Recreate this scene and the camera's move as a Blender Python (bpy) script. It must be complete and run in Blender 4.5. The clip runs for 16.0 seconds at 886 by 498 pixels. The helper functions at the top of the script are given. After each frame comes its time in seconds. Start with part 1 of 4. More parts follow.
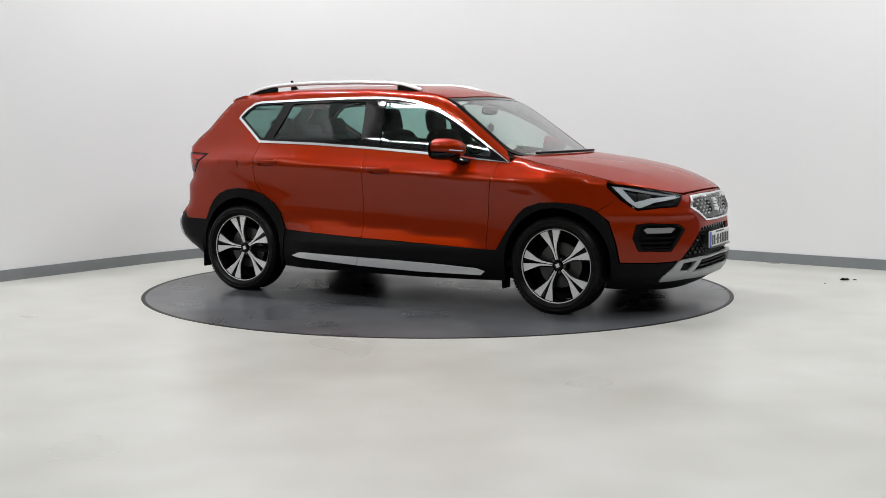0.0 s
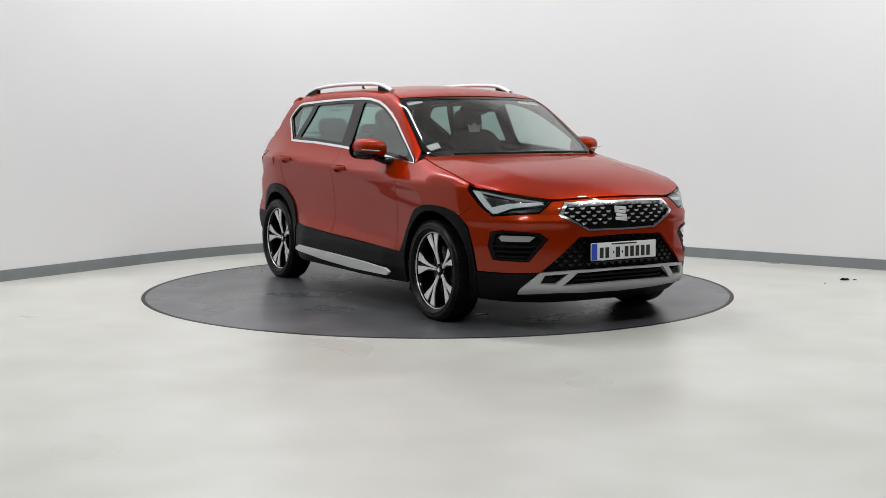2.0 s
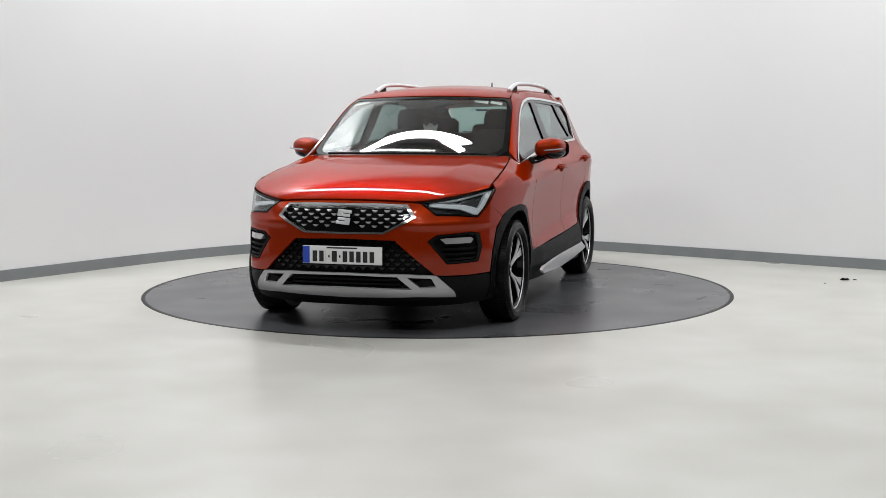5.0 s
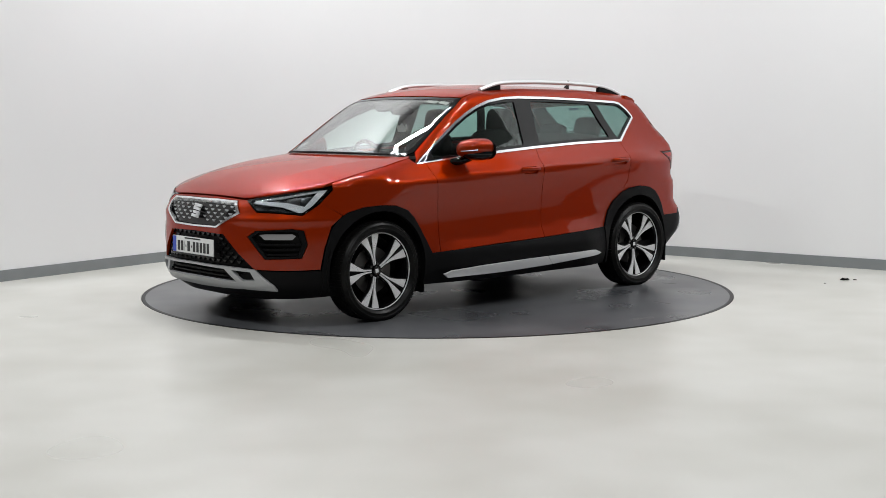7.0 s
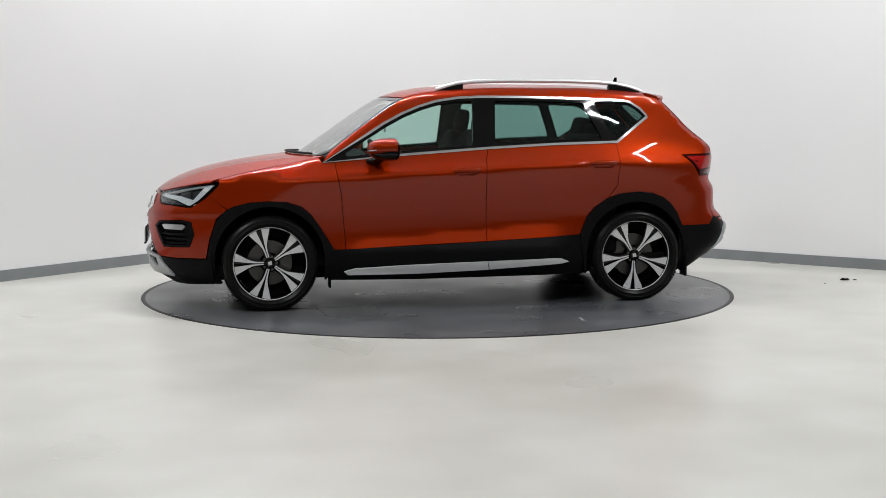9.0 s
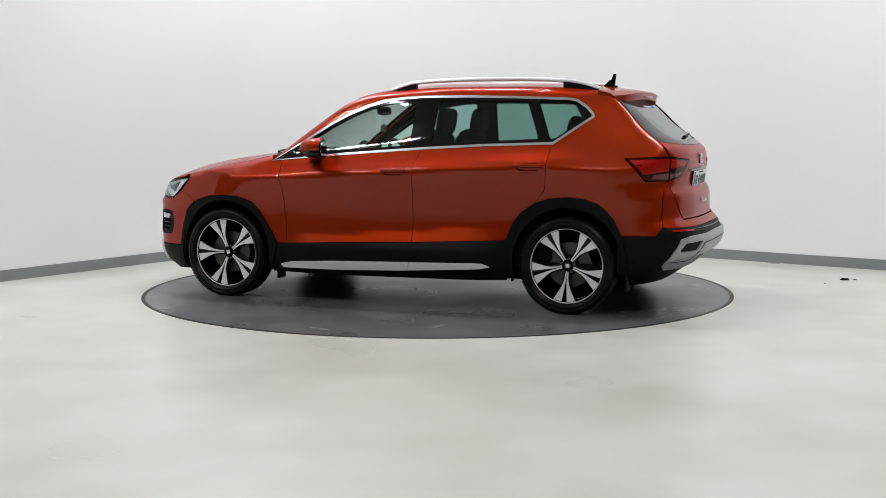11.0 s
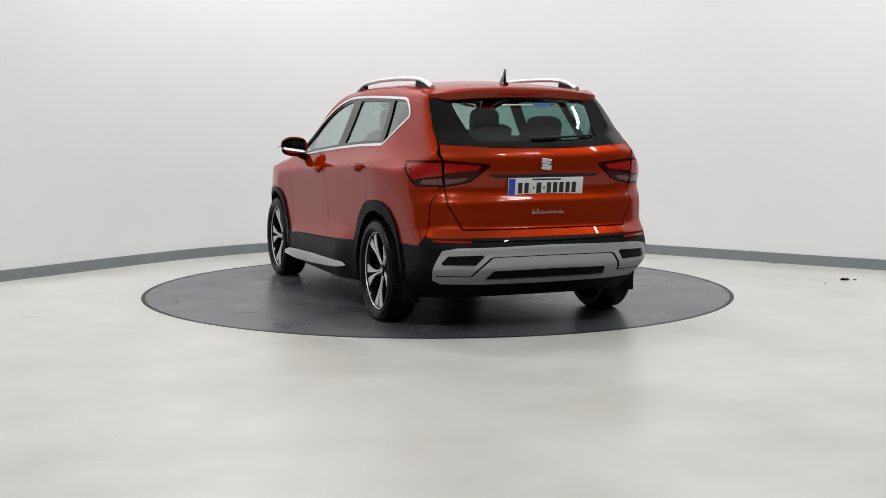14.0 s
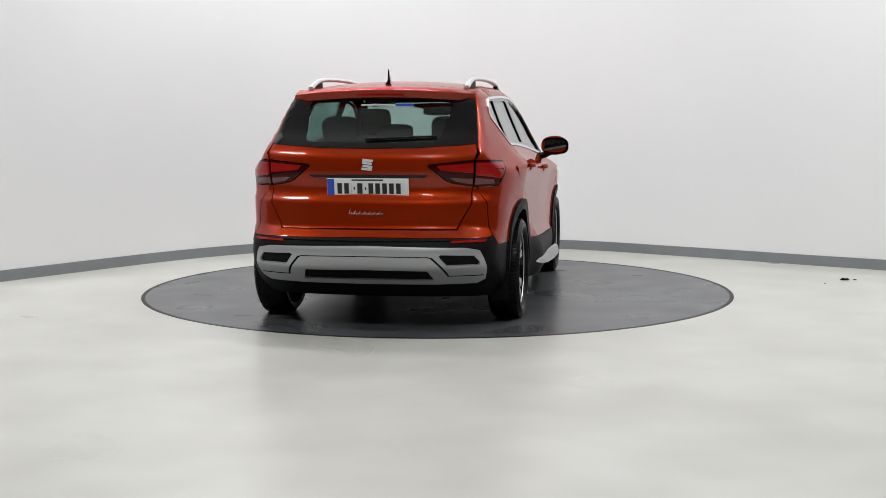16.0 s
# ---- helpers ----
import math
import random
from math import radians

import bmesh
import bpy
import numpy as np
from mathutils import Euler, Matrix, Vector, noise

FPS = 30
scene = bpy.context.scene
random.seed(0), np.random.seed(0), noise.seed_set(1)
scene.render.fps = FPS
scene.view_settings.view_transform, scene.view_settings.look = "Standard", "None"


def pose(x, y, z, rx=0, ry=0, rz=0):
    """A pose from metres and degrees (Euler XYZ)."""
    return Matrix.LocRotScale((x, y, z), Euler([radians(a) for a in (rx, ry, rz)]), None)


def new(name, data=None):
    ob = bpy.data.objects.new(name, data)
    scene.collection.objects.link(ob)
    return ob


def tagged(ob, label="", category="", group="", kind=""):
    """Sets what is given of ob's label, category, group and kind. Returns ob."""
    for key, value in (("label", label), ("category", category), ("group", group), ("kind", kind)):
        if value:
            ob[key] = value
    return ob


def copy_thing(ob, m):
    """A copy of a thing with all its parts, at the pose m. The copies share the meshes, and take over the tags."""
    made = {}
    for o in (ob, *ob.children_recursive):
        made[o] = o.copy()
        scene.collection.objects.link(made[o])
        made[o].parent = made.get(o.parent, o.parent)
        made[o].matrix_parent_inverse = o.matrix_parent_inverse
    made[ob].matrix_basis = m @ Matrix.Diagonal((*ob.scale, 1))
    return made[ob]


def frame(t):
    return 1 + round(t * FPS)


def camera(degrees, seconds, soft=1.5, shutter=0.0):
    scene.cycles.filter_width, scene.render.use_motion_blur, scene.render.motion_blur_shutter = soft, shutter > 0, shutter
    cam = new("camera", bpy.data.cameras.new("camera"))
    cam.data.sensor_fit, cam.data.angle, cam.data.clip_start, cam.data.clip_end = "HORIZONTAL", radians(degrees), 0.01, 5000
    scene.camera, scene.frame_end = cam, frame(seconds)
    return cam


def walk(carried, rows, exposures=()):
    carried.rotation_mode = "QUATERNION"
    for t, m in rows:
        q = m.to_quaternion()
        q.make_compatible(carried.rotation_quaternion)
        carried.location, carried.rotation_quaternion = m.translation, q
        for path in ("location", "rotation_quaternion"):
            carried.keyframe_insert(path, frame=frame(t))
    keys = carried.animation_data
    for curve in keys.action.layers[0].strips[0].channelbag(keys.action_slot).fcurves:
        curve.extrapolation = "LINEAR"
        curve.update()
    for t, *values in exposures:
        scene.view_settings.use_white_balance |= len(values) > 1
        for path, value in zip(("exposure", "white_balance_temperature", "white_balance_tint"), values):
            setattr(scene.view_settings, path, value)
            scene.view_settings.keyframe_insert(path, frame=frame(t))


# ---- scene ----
from mathutils import geometry

cam = camera(39.99, 16.0, soft=0.7)
STAND = pose(0, -9.5001, 1.293, 84.081, 0, -0.2508) @ pose(0, 0, 0, 0, 0, -0.1254)
walk(cam, [(0.0, STAND), (16.0, STAND)], exposures=[(0.0, 0.13), (16.0, 0.13)])


def heading(t):
    """The turntable's angle, in degrees, at t seconds."""
    return -28.371 - 15.7385 * t


# ---- world and light ----
world = bpy.data.worlds.new("world")
scene.world = world
world.use_nodes = True
world.node_tree.nodes["Background"].inputs[0].default_value = (0.9, 0.95, 1.0, 1)
world.node_tree.nodes["Background"].inputs[1].default_value = 0.01

CEILING = 5.4


def strip_lamp(x, y, length, along, watts, width=0.12):
    data = bpy.data.lights.new("strip_lamp", "AREA")
    data.shape, data.size, data.size_y = "RECTANGLE", length, width
    data.energy, data.color = watts, (0.975, 0.985, 1.0)
    ob = new("strip_lamp", data)
    ob.matrix_world = pose(x, y, CEILING - 0.14, 0, 0, along)
    return ob


# place, length, direction, power and width of each strip
# second and fourth are added fill; the others follow reflections in the glass
LAMPS = [(-1.25, 0.98, 3.4, -27, 165, 0.08), (3.8, -0.9, 2.6, -46, 132, 0.07), (-4.5, -2.9, 1.8, -41, 138, 0.07), (-0.6, -6.8, 1.5, 0, 140, 0.06), (3.4, -4.2, 1.6, 80, 70, 0.06)]
for lx, ly, ll, la, lw, lb in LAMPS:
    strip_lamp(lx, ly, ll, la, lw, lb)


# ---- materials ----
def material(name, color, rough=0.5, metal=0.0, coat=0.0, coat_rough=0.03, spec=0.5):
    m = bpy.data.materials.new(name)
    m.use_nodes = True
    b = m.node_tree.nodes["Principled BSDF"]
    b.inputs["Base Color"].default_value = (*color, 1)
    b.inputs["Roughness"].default_value = rough
    b.inputs["Metallic"].default_value = metal
    b.inputs["Coat Weight"].default_value = coat
    b.inputs["Coat Roughness"].default_value = coat_rough
    b.inputs["Specular IOR Level"].default_value = spec
    return m


def vary(m, scale, low, high, socket="Base Color", detail=4, coords="Object", stretch=(1, 1, 1), window=(0.1, 0.9)):
    """Lets noise run a socket between two values."""
    t = m.node_tree
    b = t.nodes["Principled BSDF"]
    co, mp = t.nodes.new("ShaderNodeTexCoord"), t.nodes.new("ShaderNodeMapping")
    mp.inputs["Scale"].default_value = stretch
    n, r = t.nodes.new("ShaderNodeTexNoise"), t.nodes.new("ShaderNodeMapRange")
    n.inputs["Scale"].default_value, n.inputs["Detail"].default_value = scale, detail
    t.links.new(co.outputs[coords], mp.inputs[0])
    t.links.new(mp.outputs[0], n.inputs["Vector"])
    r.inputs[1].default_value, r.inputs[2].default_value = window
    r.clamp = False
    t.links.new(n.outputs["Fac"], r.inputs[0])
    if isinstance(low, tuple):
        x = t.nodes.new("ShaderNodeMix")
        x.data_type = "RGBA"
        x.clamp_factor = False
        x.inputs[6].default_value, x.inputs[7].default_value = (*low, 1), (*high, 1)
        t.links.new(r.outputs[0], x.inputs[0])
        t.links.new(x.outputs[2], b.inputs[socket])
        return x
    r.inputs[3].default_value, r.inputs[4].default_value = low, high
    t.links.new(r.outputs[0], b.inputs[socket])
    return r


def clouds(m, scales, low, high):
    """Soft stains at two sizes between two colours."""
    t = m.node_tree
    co, last = t.nodes.new("ShaderNodeTexCoord"), None
    for scale, share in zip(scales, (0.6, 0.4)):
        n, k = t.nodes.new("ShaderNodeTexNoise"), t.nodes.new("ShaderNodeMath")
        n.inputs["Scale"].default_value, n.inputs["Detail"].default_value = scale, 1
        n.inputs["Roughness"].default_value = 0.55
        t.links.new(co.outputs["Object"], n.inputs["Vector"])
        k.operation, k.inputs[1].default_value, k.inputs[2].default_value = "MULTIPLY_ADD", share, 0.0
        t.links.new(n.outputs["Fac"], k.inputs[0])
        if last:
            t.links.new(last.outputs[0], k.inputs[2])
        last = k
    r, x = t.nodes.new("ShaderNodeMapRange"), t.nodes.new("ShaderNodeMix")
    r.inputs[1].default_value, r.inputs[2].default_value = 0.34, 0.66
    t.links.new(last.outputs[0], r.inputs[0])
    x.data_type = "RGBA"
    x.inputs[6].default_value, x.inputs[7].default_value = (*low, 1), (*high, 1)
    t.links.new(r.outputs[0], x.inputs[0])
    t.links.new(x.outputs[2], t.nodes["Principled BSDF"].inputs["Base Color"])


def relief(m, scale, strength, distance=0.002, detail=3, stretch=(1, 1, 1)):
    t = m.node_tree
    b = t.nodes["Principled BSDF"]
    co, mp = t.nodes.new("ShaderNodeTexCoord"), t.nodes.new("ShaderNodeMapping")
    mp.inputs["Scale"].default_value = stretch
    n, u = t.nodes.new("ShaderNodeTexNoise"), t.nodes.new("ShaderNodeBump")
    n.inputs["Scale"].default_value, n.inputs["Detail"].default_value = scale, detail
    u.inputs["Strength"].default_value, u.inputs["Distance"].default_value = strength, distance
    t.links.new(co.outputs["Object"], mp.inputs[0])
    t.links.new(mp.outputs[0], n.inputs["Vector"])
    t.links.new(n.outputs["Fac"], u.inputs["Height"])
    t.links.new(u.outputs[0], b.inputs["Normal"])


def glass(name, tint, gloss_rough=0.006, fall=3.6):
    """A thin pane: tinted straight through, with a clear gloss that grows at a glance."""
    m = bpy.data.materials.new(name)
    m.use_nodes = True
    t = m.node_tree
    t.nodes.clear()
    out, mix = t.nodes.new("ShaderNodeOutputMaterial"), t.nodes.new("ShaderNodeMixShader")
    clear, gloss, face = t.nodes.new("ShaderNodeBsdfTransparent"), t.nodes.new("ShaderNodeBsdfGlossy"), t.nodes.new("ShaderNodeLayerWeight")
    power, scale = t.nodes.new("ShaderNodeMath"), t.nodes.new("ShaderNodeMath")
    power.operation, scale.operation = "POWER", "MULTIPLY_ADD"
    power.inputs[1].default_value = fall
    scale.inputs[1].default_value, scale.inputs[2].default_value = 0.93, 0.035
    clear.inputs[0].default_value = (*tint, 1)
    gloss.inputs["Roughness"].default_value = gloss_rough
    t.links.new(face.outputs["Facing"], power.inputs[0])
    t.links.new(power.outputs[0], scale.inputs[0])
    t.links.new(scale.outputs[0], mix.inputs[0])
    t.links.new(clear.outputs[0], mix.inputs[1])
    t.links.new(gloss.outputs[0], mix.inputs[2])
    t.links.new(mix.outputs[0], out.inputs[0])
    return m


PAINT = material("red_paint", (0.265, 0.0195, 0.0008), 0.42, 0.55, 0.7, 0.006, spec=0.0)
PAINT.node_tree.nodes["Principled BSDF"].inputs["Specular Tint"].default_value = (0.9, 0.2, 0.04, 1)
vary(PAINT, 2400, (0.245, 0.018, 0.0006), (0.285, 0.021, 0.001), detail=1)
BLACK = material("black_plastic", (0.0035, 0.0035, 0.004), 0.5, spec=0.10)
vary(BLACK, 60, 0.42, 0.58, "Roughness")
relief(BLACK, 1400, 0.12, 0.0006)
GLOSS_BLACK = material("gloss_black", (0.003, 0.003, 0.0032), 0.04, 0, 0, spec=0.3)
DARK = material("dark_inside", (0.006, 0.006, 0.006), 0.85, spec=0.1)
vary(DARK, 20, (0.004, 0.004, 0.004), (0.009, 0.009, 0.009))
RUBBER = material("tyre_rubber", (0.004, 0.004, 0.004), 0.36, spec=0.16)
vary(RUBBER, 30, (0.003, 0.003, 0.003), (0.007, 0.007, 0.0068))
STRIP = material("bright_silver_paint", (0.74, 0.75, 0.76), 0.30, 0.35)
SILVER = material("satin_silver", (0.40, 0.41, 0.42), 0.36, 0.45)
vary(SILVER, 35, 0.32, 0.46, "Roughness")
CHROME = material("bright_trim", (0.85, 0.86, 0.87), 0.16, 1.0)
ALLOY = material("machined_alloy", (0.80, 0.80, 0.81), 0.30, 0.3)
vary(ALLOY, 90, 0.22, 0.38, "Roughness", stretch=(1, 6, 1))
GLASS = glass("window_glass", (0.83, 0.925, 0.895))
WIND_GLASS = glass("windscreen_glass", (0.92, 0.94, 0.93), fall=3.1)
PRIVACY = glass("tinted_glass", (0.64, 0.77, 0.745))
LAMP_GLASS = glass("clear_lens", (0.9, 0.92, 0.93))
RED_LENS = material("red_lens", (0.2, 0.005, 0.004), 0.06, 0, 0.1, spec=0.3)
vary(RED_LENS, 90, (0.16, 0.004, 0.003), (0.42, 0.009, 0.006), stretch=(0.2, 0.2, 3))
DARK_LENS = material("smoked_lens", (0.028, 0.0015, 0.0015), 0.05, 0, 0, spec=0.2)
CLEAR_LENS = material("clear_reflector", (0.42, 0.42, 0.43), 0.2, 0.4, 1.0)
GREY_LENS = material("grey_lens", (0.12, 0.03, 0.028), 0.15, 0.2, 0.4)
LIGHT_BAR = material("light_guide", (0.9, 0.91, 0.92), 0.25, 0.0, 0.4)
BOWL = material("lamp_bowl", (0.06, 0.062, 0.065), 0.25, 0.6)
PLATE_WHITE = material("plate_white", (0.68, 0.69, 0.68), 0.4)
PLATE_BLUE = material("plate_blue", (0.02, 0.06, 0.42), 0.4)
INK = material("plate_ink", (0.01, 0.01, 0.011), 0.5)
SEAT_CLOTH = material("seat_cloth", (0.014, 0.014, 0.014), 0.9, spec=0.15)
vary(SEAT_CLOTH, 220, (0.009, 0.009, 0.009), (0.021, 0.020, 0.020))
HEADLINER = material("headliner_cloth", (0.30, 0.29, 0.27), 0.9)
vary(HEADLINER, 150, (0.26, 0.25, 0.24), (0.34, 0.33, 0.31))
PAPER = material("sticker_paper", (0.6, 0.62, 0.6), 0.6)
MIRROR = material("mirror_glass", (0.35, 0.37, 0.38), 0.03, 1.0)
BRAKE = material("brake_steel", (0.10, 0.097, 0.095), 0.35, 0.8)

WALL = material("white_wall_paint", (0.78, 0.785, 0.79), 0.75)
vary(WALL, 0.9, (0.765, 0.768, 0.772), (0.80, 0.803, 0.805), detail=5)
relief(WALL, 140, 0.05, 0.001)
# for the added walls out of view: dark, so the car's sides reflect little
DIM_WALL = material("unseen_dark_wall", (0.1, 0.1, 0.1), 0.8)
vary(DIM_WALL, 1.2, (0.085, 0.085, 0.085), (0.12, 0.118, 0.115), detail=5)
# unseen ceiling: this grey sets how much fill bounces down
CEIL_PAINT = material("ceiling_paint", (0.5, 0.5, 0.5), 0.85)
vary(CEIL_PAINT, 1.5, (0.47, 0.47, 0.47), (0.53, 0.53, 0.53))
BOARD = material("grey_skirting_paint", (0.20, 0.215, 0.22), 0.45)
vary(BOARD, 6, (0.185, 0.2, 0.205), (0.225, 0.24, 0.245), detail=6)
FLOOR = material("poured_resin_floor", (0.6, 0.6, 0.56), 0.34, 0, 0, spec=0.5)
clouds(FLOOR, (0.8, 2.4), (0.475, 0.47, 0.428), (0.575, 0.572, 0.537))
vary(FLOOR, 0.9, 0.26, 0.36, "Roughness", detail=1, window=(0.25, 0.75))
DISC = material("grey_turntable_coating", (0.08, 0.084, 0.09), 0.42)
clouds(DISC, (1.3, 3.5), (0.060, 0.063, 0.068), (0.100, 0.104, 0.110))
vary(DISC, 1.4, 0.24, 0.36, "Roughness", detail=1, window=(0.25, 0.75))
SCUFF = material("pale_scuff", (0.15, 0.15, 0.15), 0.6)
LED = material("led_diffuser", (0.9, 0.9, 0.9), 0.5)
LED.node_tree.nodes["Principled BSDF"].inputs["Emission Color"].default_value = (1, 0.985, 0.96, 1)
LED.node_tree.nodes["Principled BSDF"].inputs["Emission Strength"].default_value = 6.0


# ---- mesh helpers ----
def part(name, bm, mat, parent=None, label="", smooth=True, sharp=35):
    """Links a bmesh as one mesh object under a thing or a part."""
    me = bpy.data.meshes.new(name)
    bmesh.ops.recalc_face_normals(bm, faces=bm.faces)
    for f in bm.faces:
        f.smooth = smooth
    for e in bm.edges:
        e.smooth = not (len(e.link_faces) == 2 and e.calc_face_angle() > radians(sharp))
    bm.to_mesh(me)
    bm.free()
    for m in (mat if isinstance(mat, (list, tuple)) else [mat]):
        me.materials.append(m)
    ob = new(name, me)
    ob.parent = parent
    return tagged(ob, label)


def box(bm, x0, x1, y0, y1, z0, z1, bevel=0.0, m=None):
    made = bmesh.ops.create_cube(bm, size=1, matrix=Matrix.Translation(((x0 + x1) / 2, (y0 + y1) / 2, (z0 + z1) / 2)) @ Matrix.Diagonal((x1 - x0, y1 - y0, z1 - z0, 1)))
    vs = made["verts"]
    if bevel:
        es = list({e for v in vs for e in v.link_edges})
        vs = bmesh.ops.bevel(bm, geom=es, offset=bevel, segments=3, affect="EDGES", profile=0.5)["verts"]
    if m is not None:
        bmesh.ops.transform(bm, matrix=m, verts=list({v for v in vs if v.is_valid}))
    return bm


def boxed(*a, **k):
    return box(bmesh.new(), *a, **k)


def lathe(bm, profile, n=64, axis="Y", close=False):
    """Turns (radius, along) pairs round the axis."""
    rings = []
    for r, a in profile:
        ring = []
        for i in range(n):
            c, s = math.cos(2 * math.pi * i / n) * r, math.sin(2 * math.pi * i / n) * r
            ring.append(bm.verts.new((c, a, s) if axis == "Y" else (c, s, a)))
        rings.append(ring)
    pairs = list(zip(rings, rings[1:])) + ([(rings[-1], rings[0])] if close else [])
    for p, q in pairs:
        for i in range(n):
            bm.faces.new((p[i], p[(i + 1) % n], q[(i + 1) % n], q[i]))
    return bm


def sweep(bm, path, ring):
    """Sweeps a small ring of (side, up) offsets along a path of points."""
    path = [Vector(p) for p in path]
    rows = []
    for i, p in enumerate(path):
        d = (path[min(i + 1, len(path) - 1)] - path[max(i - 1, 0)]).normalized()
        side = d.cross(Vector((0, 0, 1))).normalized()
        up = side.cross(d)
        k = ring(i / (len(path) - 1)) if callable(ring) else ring
        rows.append([bm.verts.new(p + side * a + up * b) for a, b in k])
    n = len(rows[0])
    for r, q in zip(rows, rows[1:]):
        for i in range(n):
            bm.faces.new((r[i], r[(i + 1) % n], q[(i + 1) % n], q[i]))
    bm.faces.new(rows[0][::-1])
    bm.faces.new(rows[-1])
    return bm


def oval(a, b, n=12):
    return [(a * math.cos(2 * math.pi * i / n), b * math.sin(2 * math.pi * i / n)) for i in range(n)]


def inside(px, py, poly):
    hit = np.zeros(len(px), bool)
    for (x0, y0), (x1, y1) in zip(poly, np.roll(poly, -1, 0)):
        c = (y0 > py) != (y1 > py)
        hit ^= c & (px < (x1 - x0) * (py - y0) / (y1 - y0 + 1e-12) + x0)
    return hit


def shrink(poly, d):
    """Moves every side of an outline inwards by d."""
    p = np.array(poly, float)
    area = np.sum(p[:, 0] * np.roll(p[:, 1], -1) - np.roll(p[:, 0], -1) * p[:, 1])
    s = 1 if area > 0 else -1
    a, b = p - np.roll(p, 1, 0), np.roll(p, -1, 0) - p
    na = np.stack([-a[:, 1], a[:, 0]], 1) / np.maximum(np.linalg.norm(a, axis=1), 1e-9)[:, None] * s
    nb = np.stack([-b[:, 1], b[:, 0]], 1) / np.maximum(np.linalg.norm(b, axis=1), 1e-9)[:, None] * s
    n = na + nb
    n /= np.maximum((n * n).sum(1) / 2, 0.6)[:, None]
    return p + n * d


def dense(poly, step):
    out = []
    p = np.array(poly, float)
    for a, b in zip(p, np.roll(p, -1, 0)):
        n = max(1, int(np.ceil(np.linalg.norm(b - a) / step)))
        out += [a + (b - a) * i / n for i in range(n)]
    return np.array(out)


def clip(poly, point, normal):
    """The part of a convex outline on the far side of a line, along its normal."""
    out, p = [], [np.array(q, float) for q in poly]
    for a, b in zip(p, p[1:] + p[:1]):
        da, db = np.dot(a - point, normal), np.dot(b - point, normal)
        if da >= 0:
            out.append(a)
        if da * db < 0:
            out.append(a + (b - a) * da / (da - db))
    return np.array(out)


def rounded(poly, r=0.02, n=4):
    """Rounds an outline's corners."""
    p, out = np.array(poly, float), []
    for a, b, c in zip(np.roll(p, 1, 0), p, np.roll(p, -1, 0)):
        u, v = a - b, c - b
        lu, lv = np.linalg.norm(u), np.linalg.norm(v)
        s, t = b + u / lu * min(r, lu * 0.45), b + v / lv * min(r, lv * 0.45)
        for k in range(n + 1):
            w = k / n
            out.append(s * (1 - w) ** 2 + b * 2 * w * (1 - w) + t * w * w)
    return np.array(out)


def fill(outline, holes=(), step=0.05):
    """Points and triangles that fill an outline round its holes."""
    loops = [dense(outline, step)] + [dense(h, step) for h in holes]
    pts, edges, k = [], [], 0
    for l in loops:
        edges += [(k + i, k + (i + 1) % len(l)) for i in range(len(l))]
        pts += list(l)
        k += len(l)
    border = np.array(pts)
    lo, hi = border.min(0), border.max(0)
    gx, gy = np.meshgrid(np.arange(lo[0] + step / 2, hi[0], step), np.arange(lo[1] + step / 2, hi[1], step))
    g = np.stack([gx.ravel(), gy.ravel()], 1)
    keep = inside(g[:, 0], g[:, 1], loops[0])
    for h in loops[1:]:
        keep &= ~inside(g[:, 0], g[:, 1], h)
    g = g[keep]
    if len(g):
        near = np.min(((g[:, None] - border[None]) ** 2).sum(2), 1)
        g = g[near > (0.45 * step) ** 2]
        pts += list(g)
    vs, _, fs, *_ = geometry.delaunay_2d_cdt([Vector(p) for p in pts], edges, [], 0, 1e-6)
    v = np.array([tuple(p) for p in vs])
    f = np.array([t for t in fs if len(t) == 3])
    c = v[f].mean(1)
    keep = inside(c[:, 0], c[:, 1], loops[0])
    for h in loops[1:]:
        keep &= ~inside(c[:, 0], c[:, 1], h)
    return v, f[keep]


def curve(pts):
    """A smooth curve through (a, b) pairs that never overshoots them."""
    xs, ys = np.array(pts, float).T
    if xs[0] > xs[-1]:
        xs, ys = xs[::-1], ys[::-1]
    h = np.diff(xs)
    d = np.diff(ys) / h
    m = np.zeros(len(xs))
    m[0], m[-1] = d[0], d[-1]
    w1, w2 = 2 * h[1:] + h[:-1], h[1:] + 2 * h[:-1]
    ok = d[1:] * d[:-1] > 0
    m[1:-1][ok] = ((w1 + w2)[ok] / (w1[ok] / d[:-1][ok] + w2[ok] / d[1:][ok]))

    def at(x):
        x = np.clip(np.asarray(x, float), xs[0] - 0.4, xs[-1] + 0.4)
        i = np.clip(np.searchsorted(xs, x) - 1, 0, len(h) - 1)
        t = (x - xs[i]) / h[i]
        inside = (t >= 0) & (t <= 1)
        s = np.clip(t, 0, 1)
        v = (ys[i] * (1 + 2 * s) * (1 - s) ** 2 + h[i] * m[i] * s * (1 - s) ** 2
             + ys[i + 1] * s * s * (3 - 2 * s) + h[i] * m[i + 1] * s * s * (s - 1))
        return np.where(inside, v, np.where(t < 0, ys[0] + m[0] * (x - xs[0]), ys[-1] + m[-1] * (x - xs[-1])))
    return at


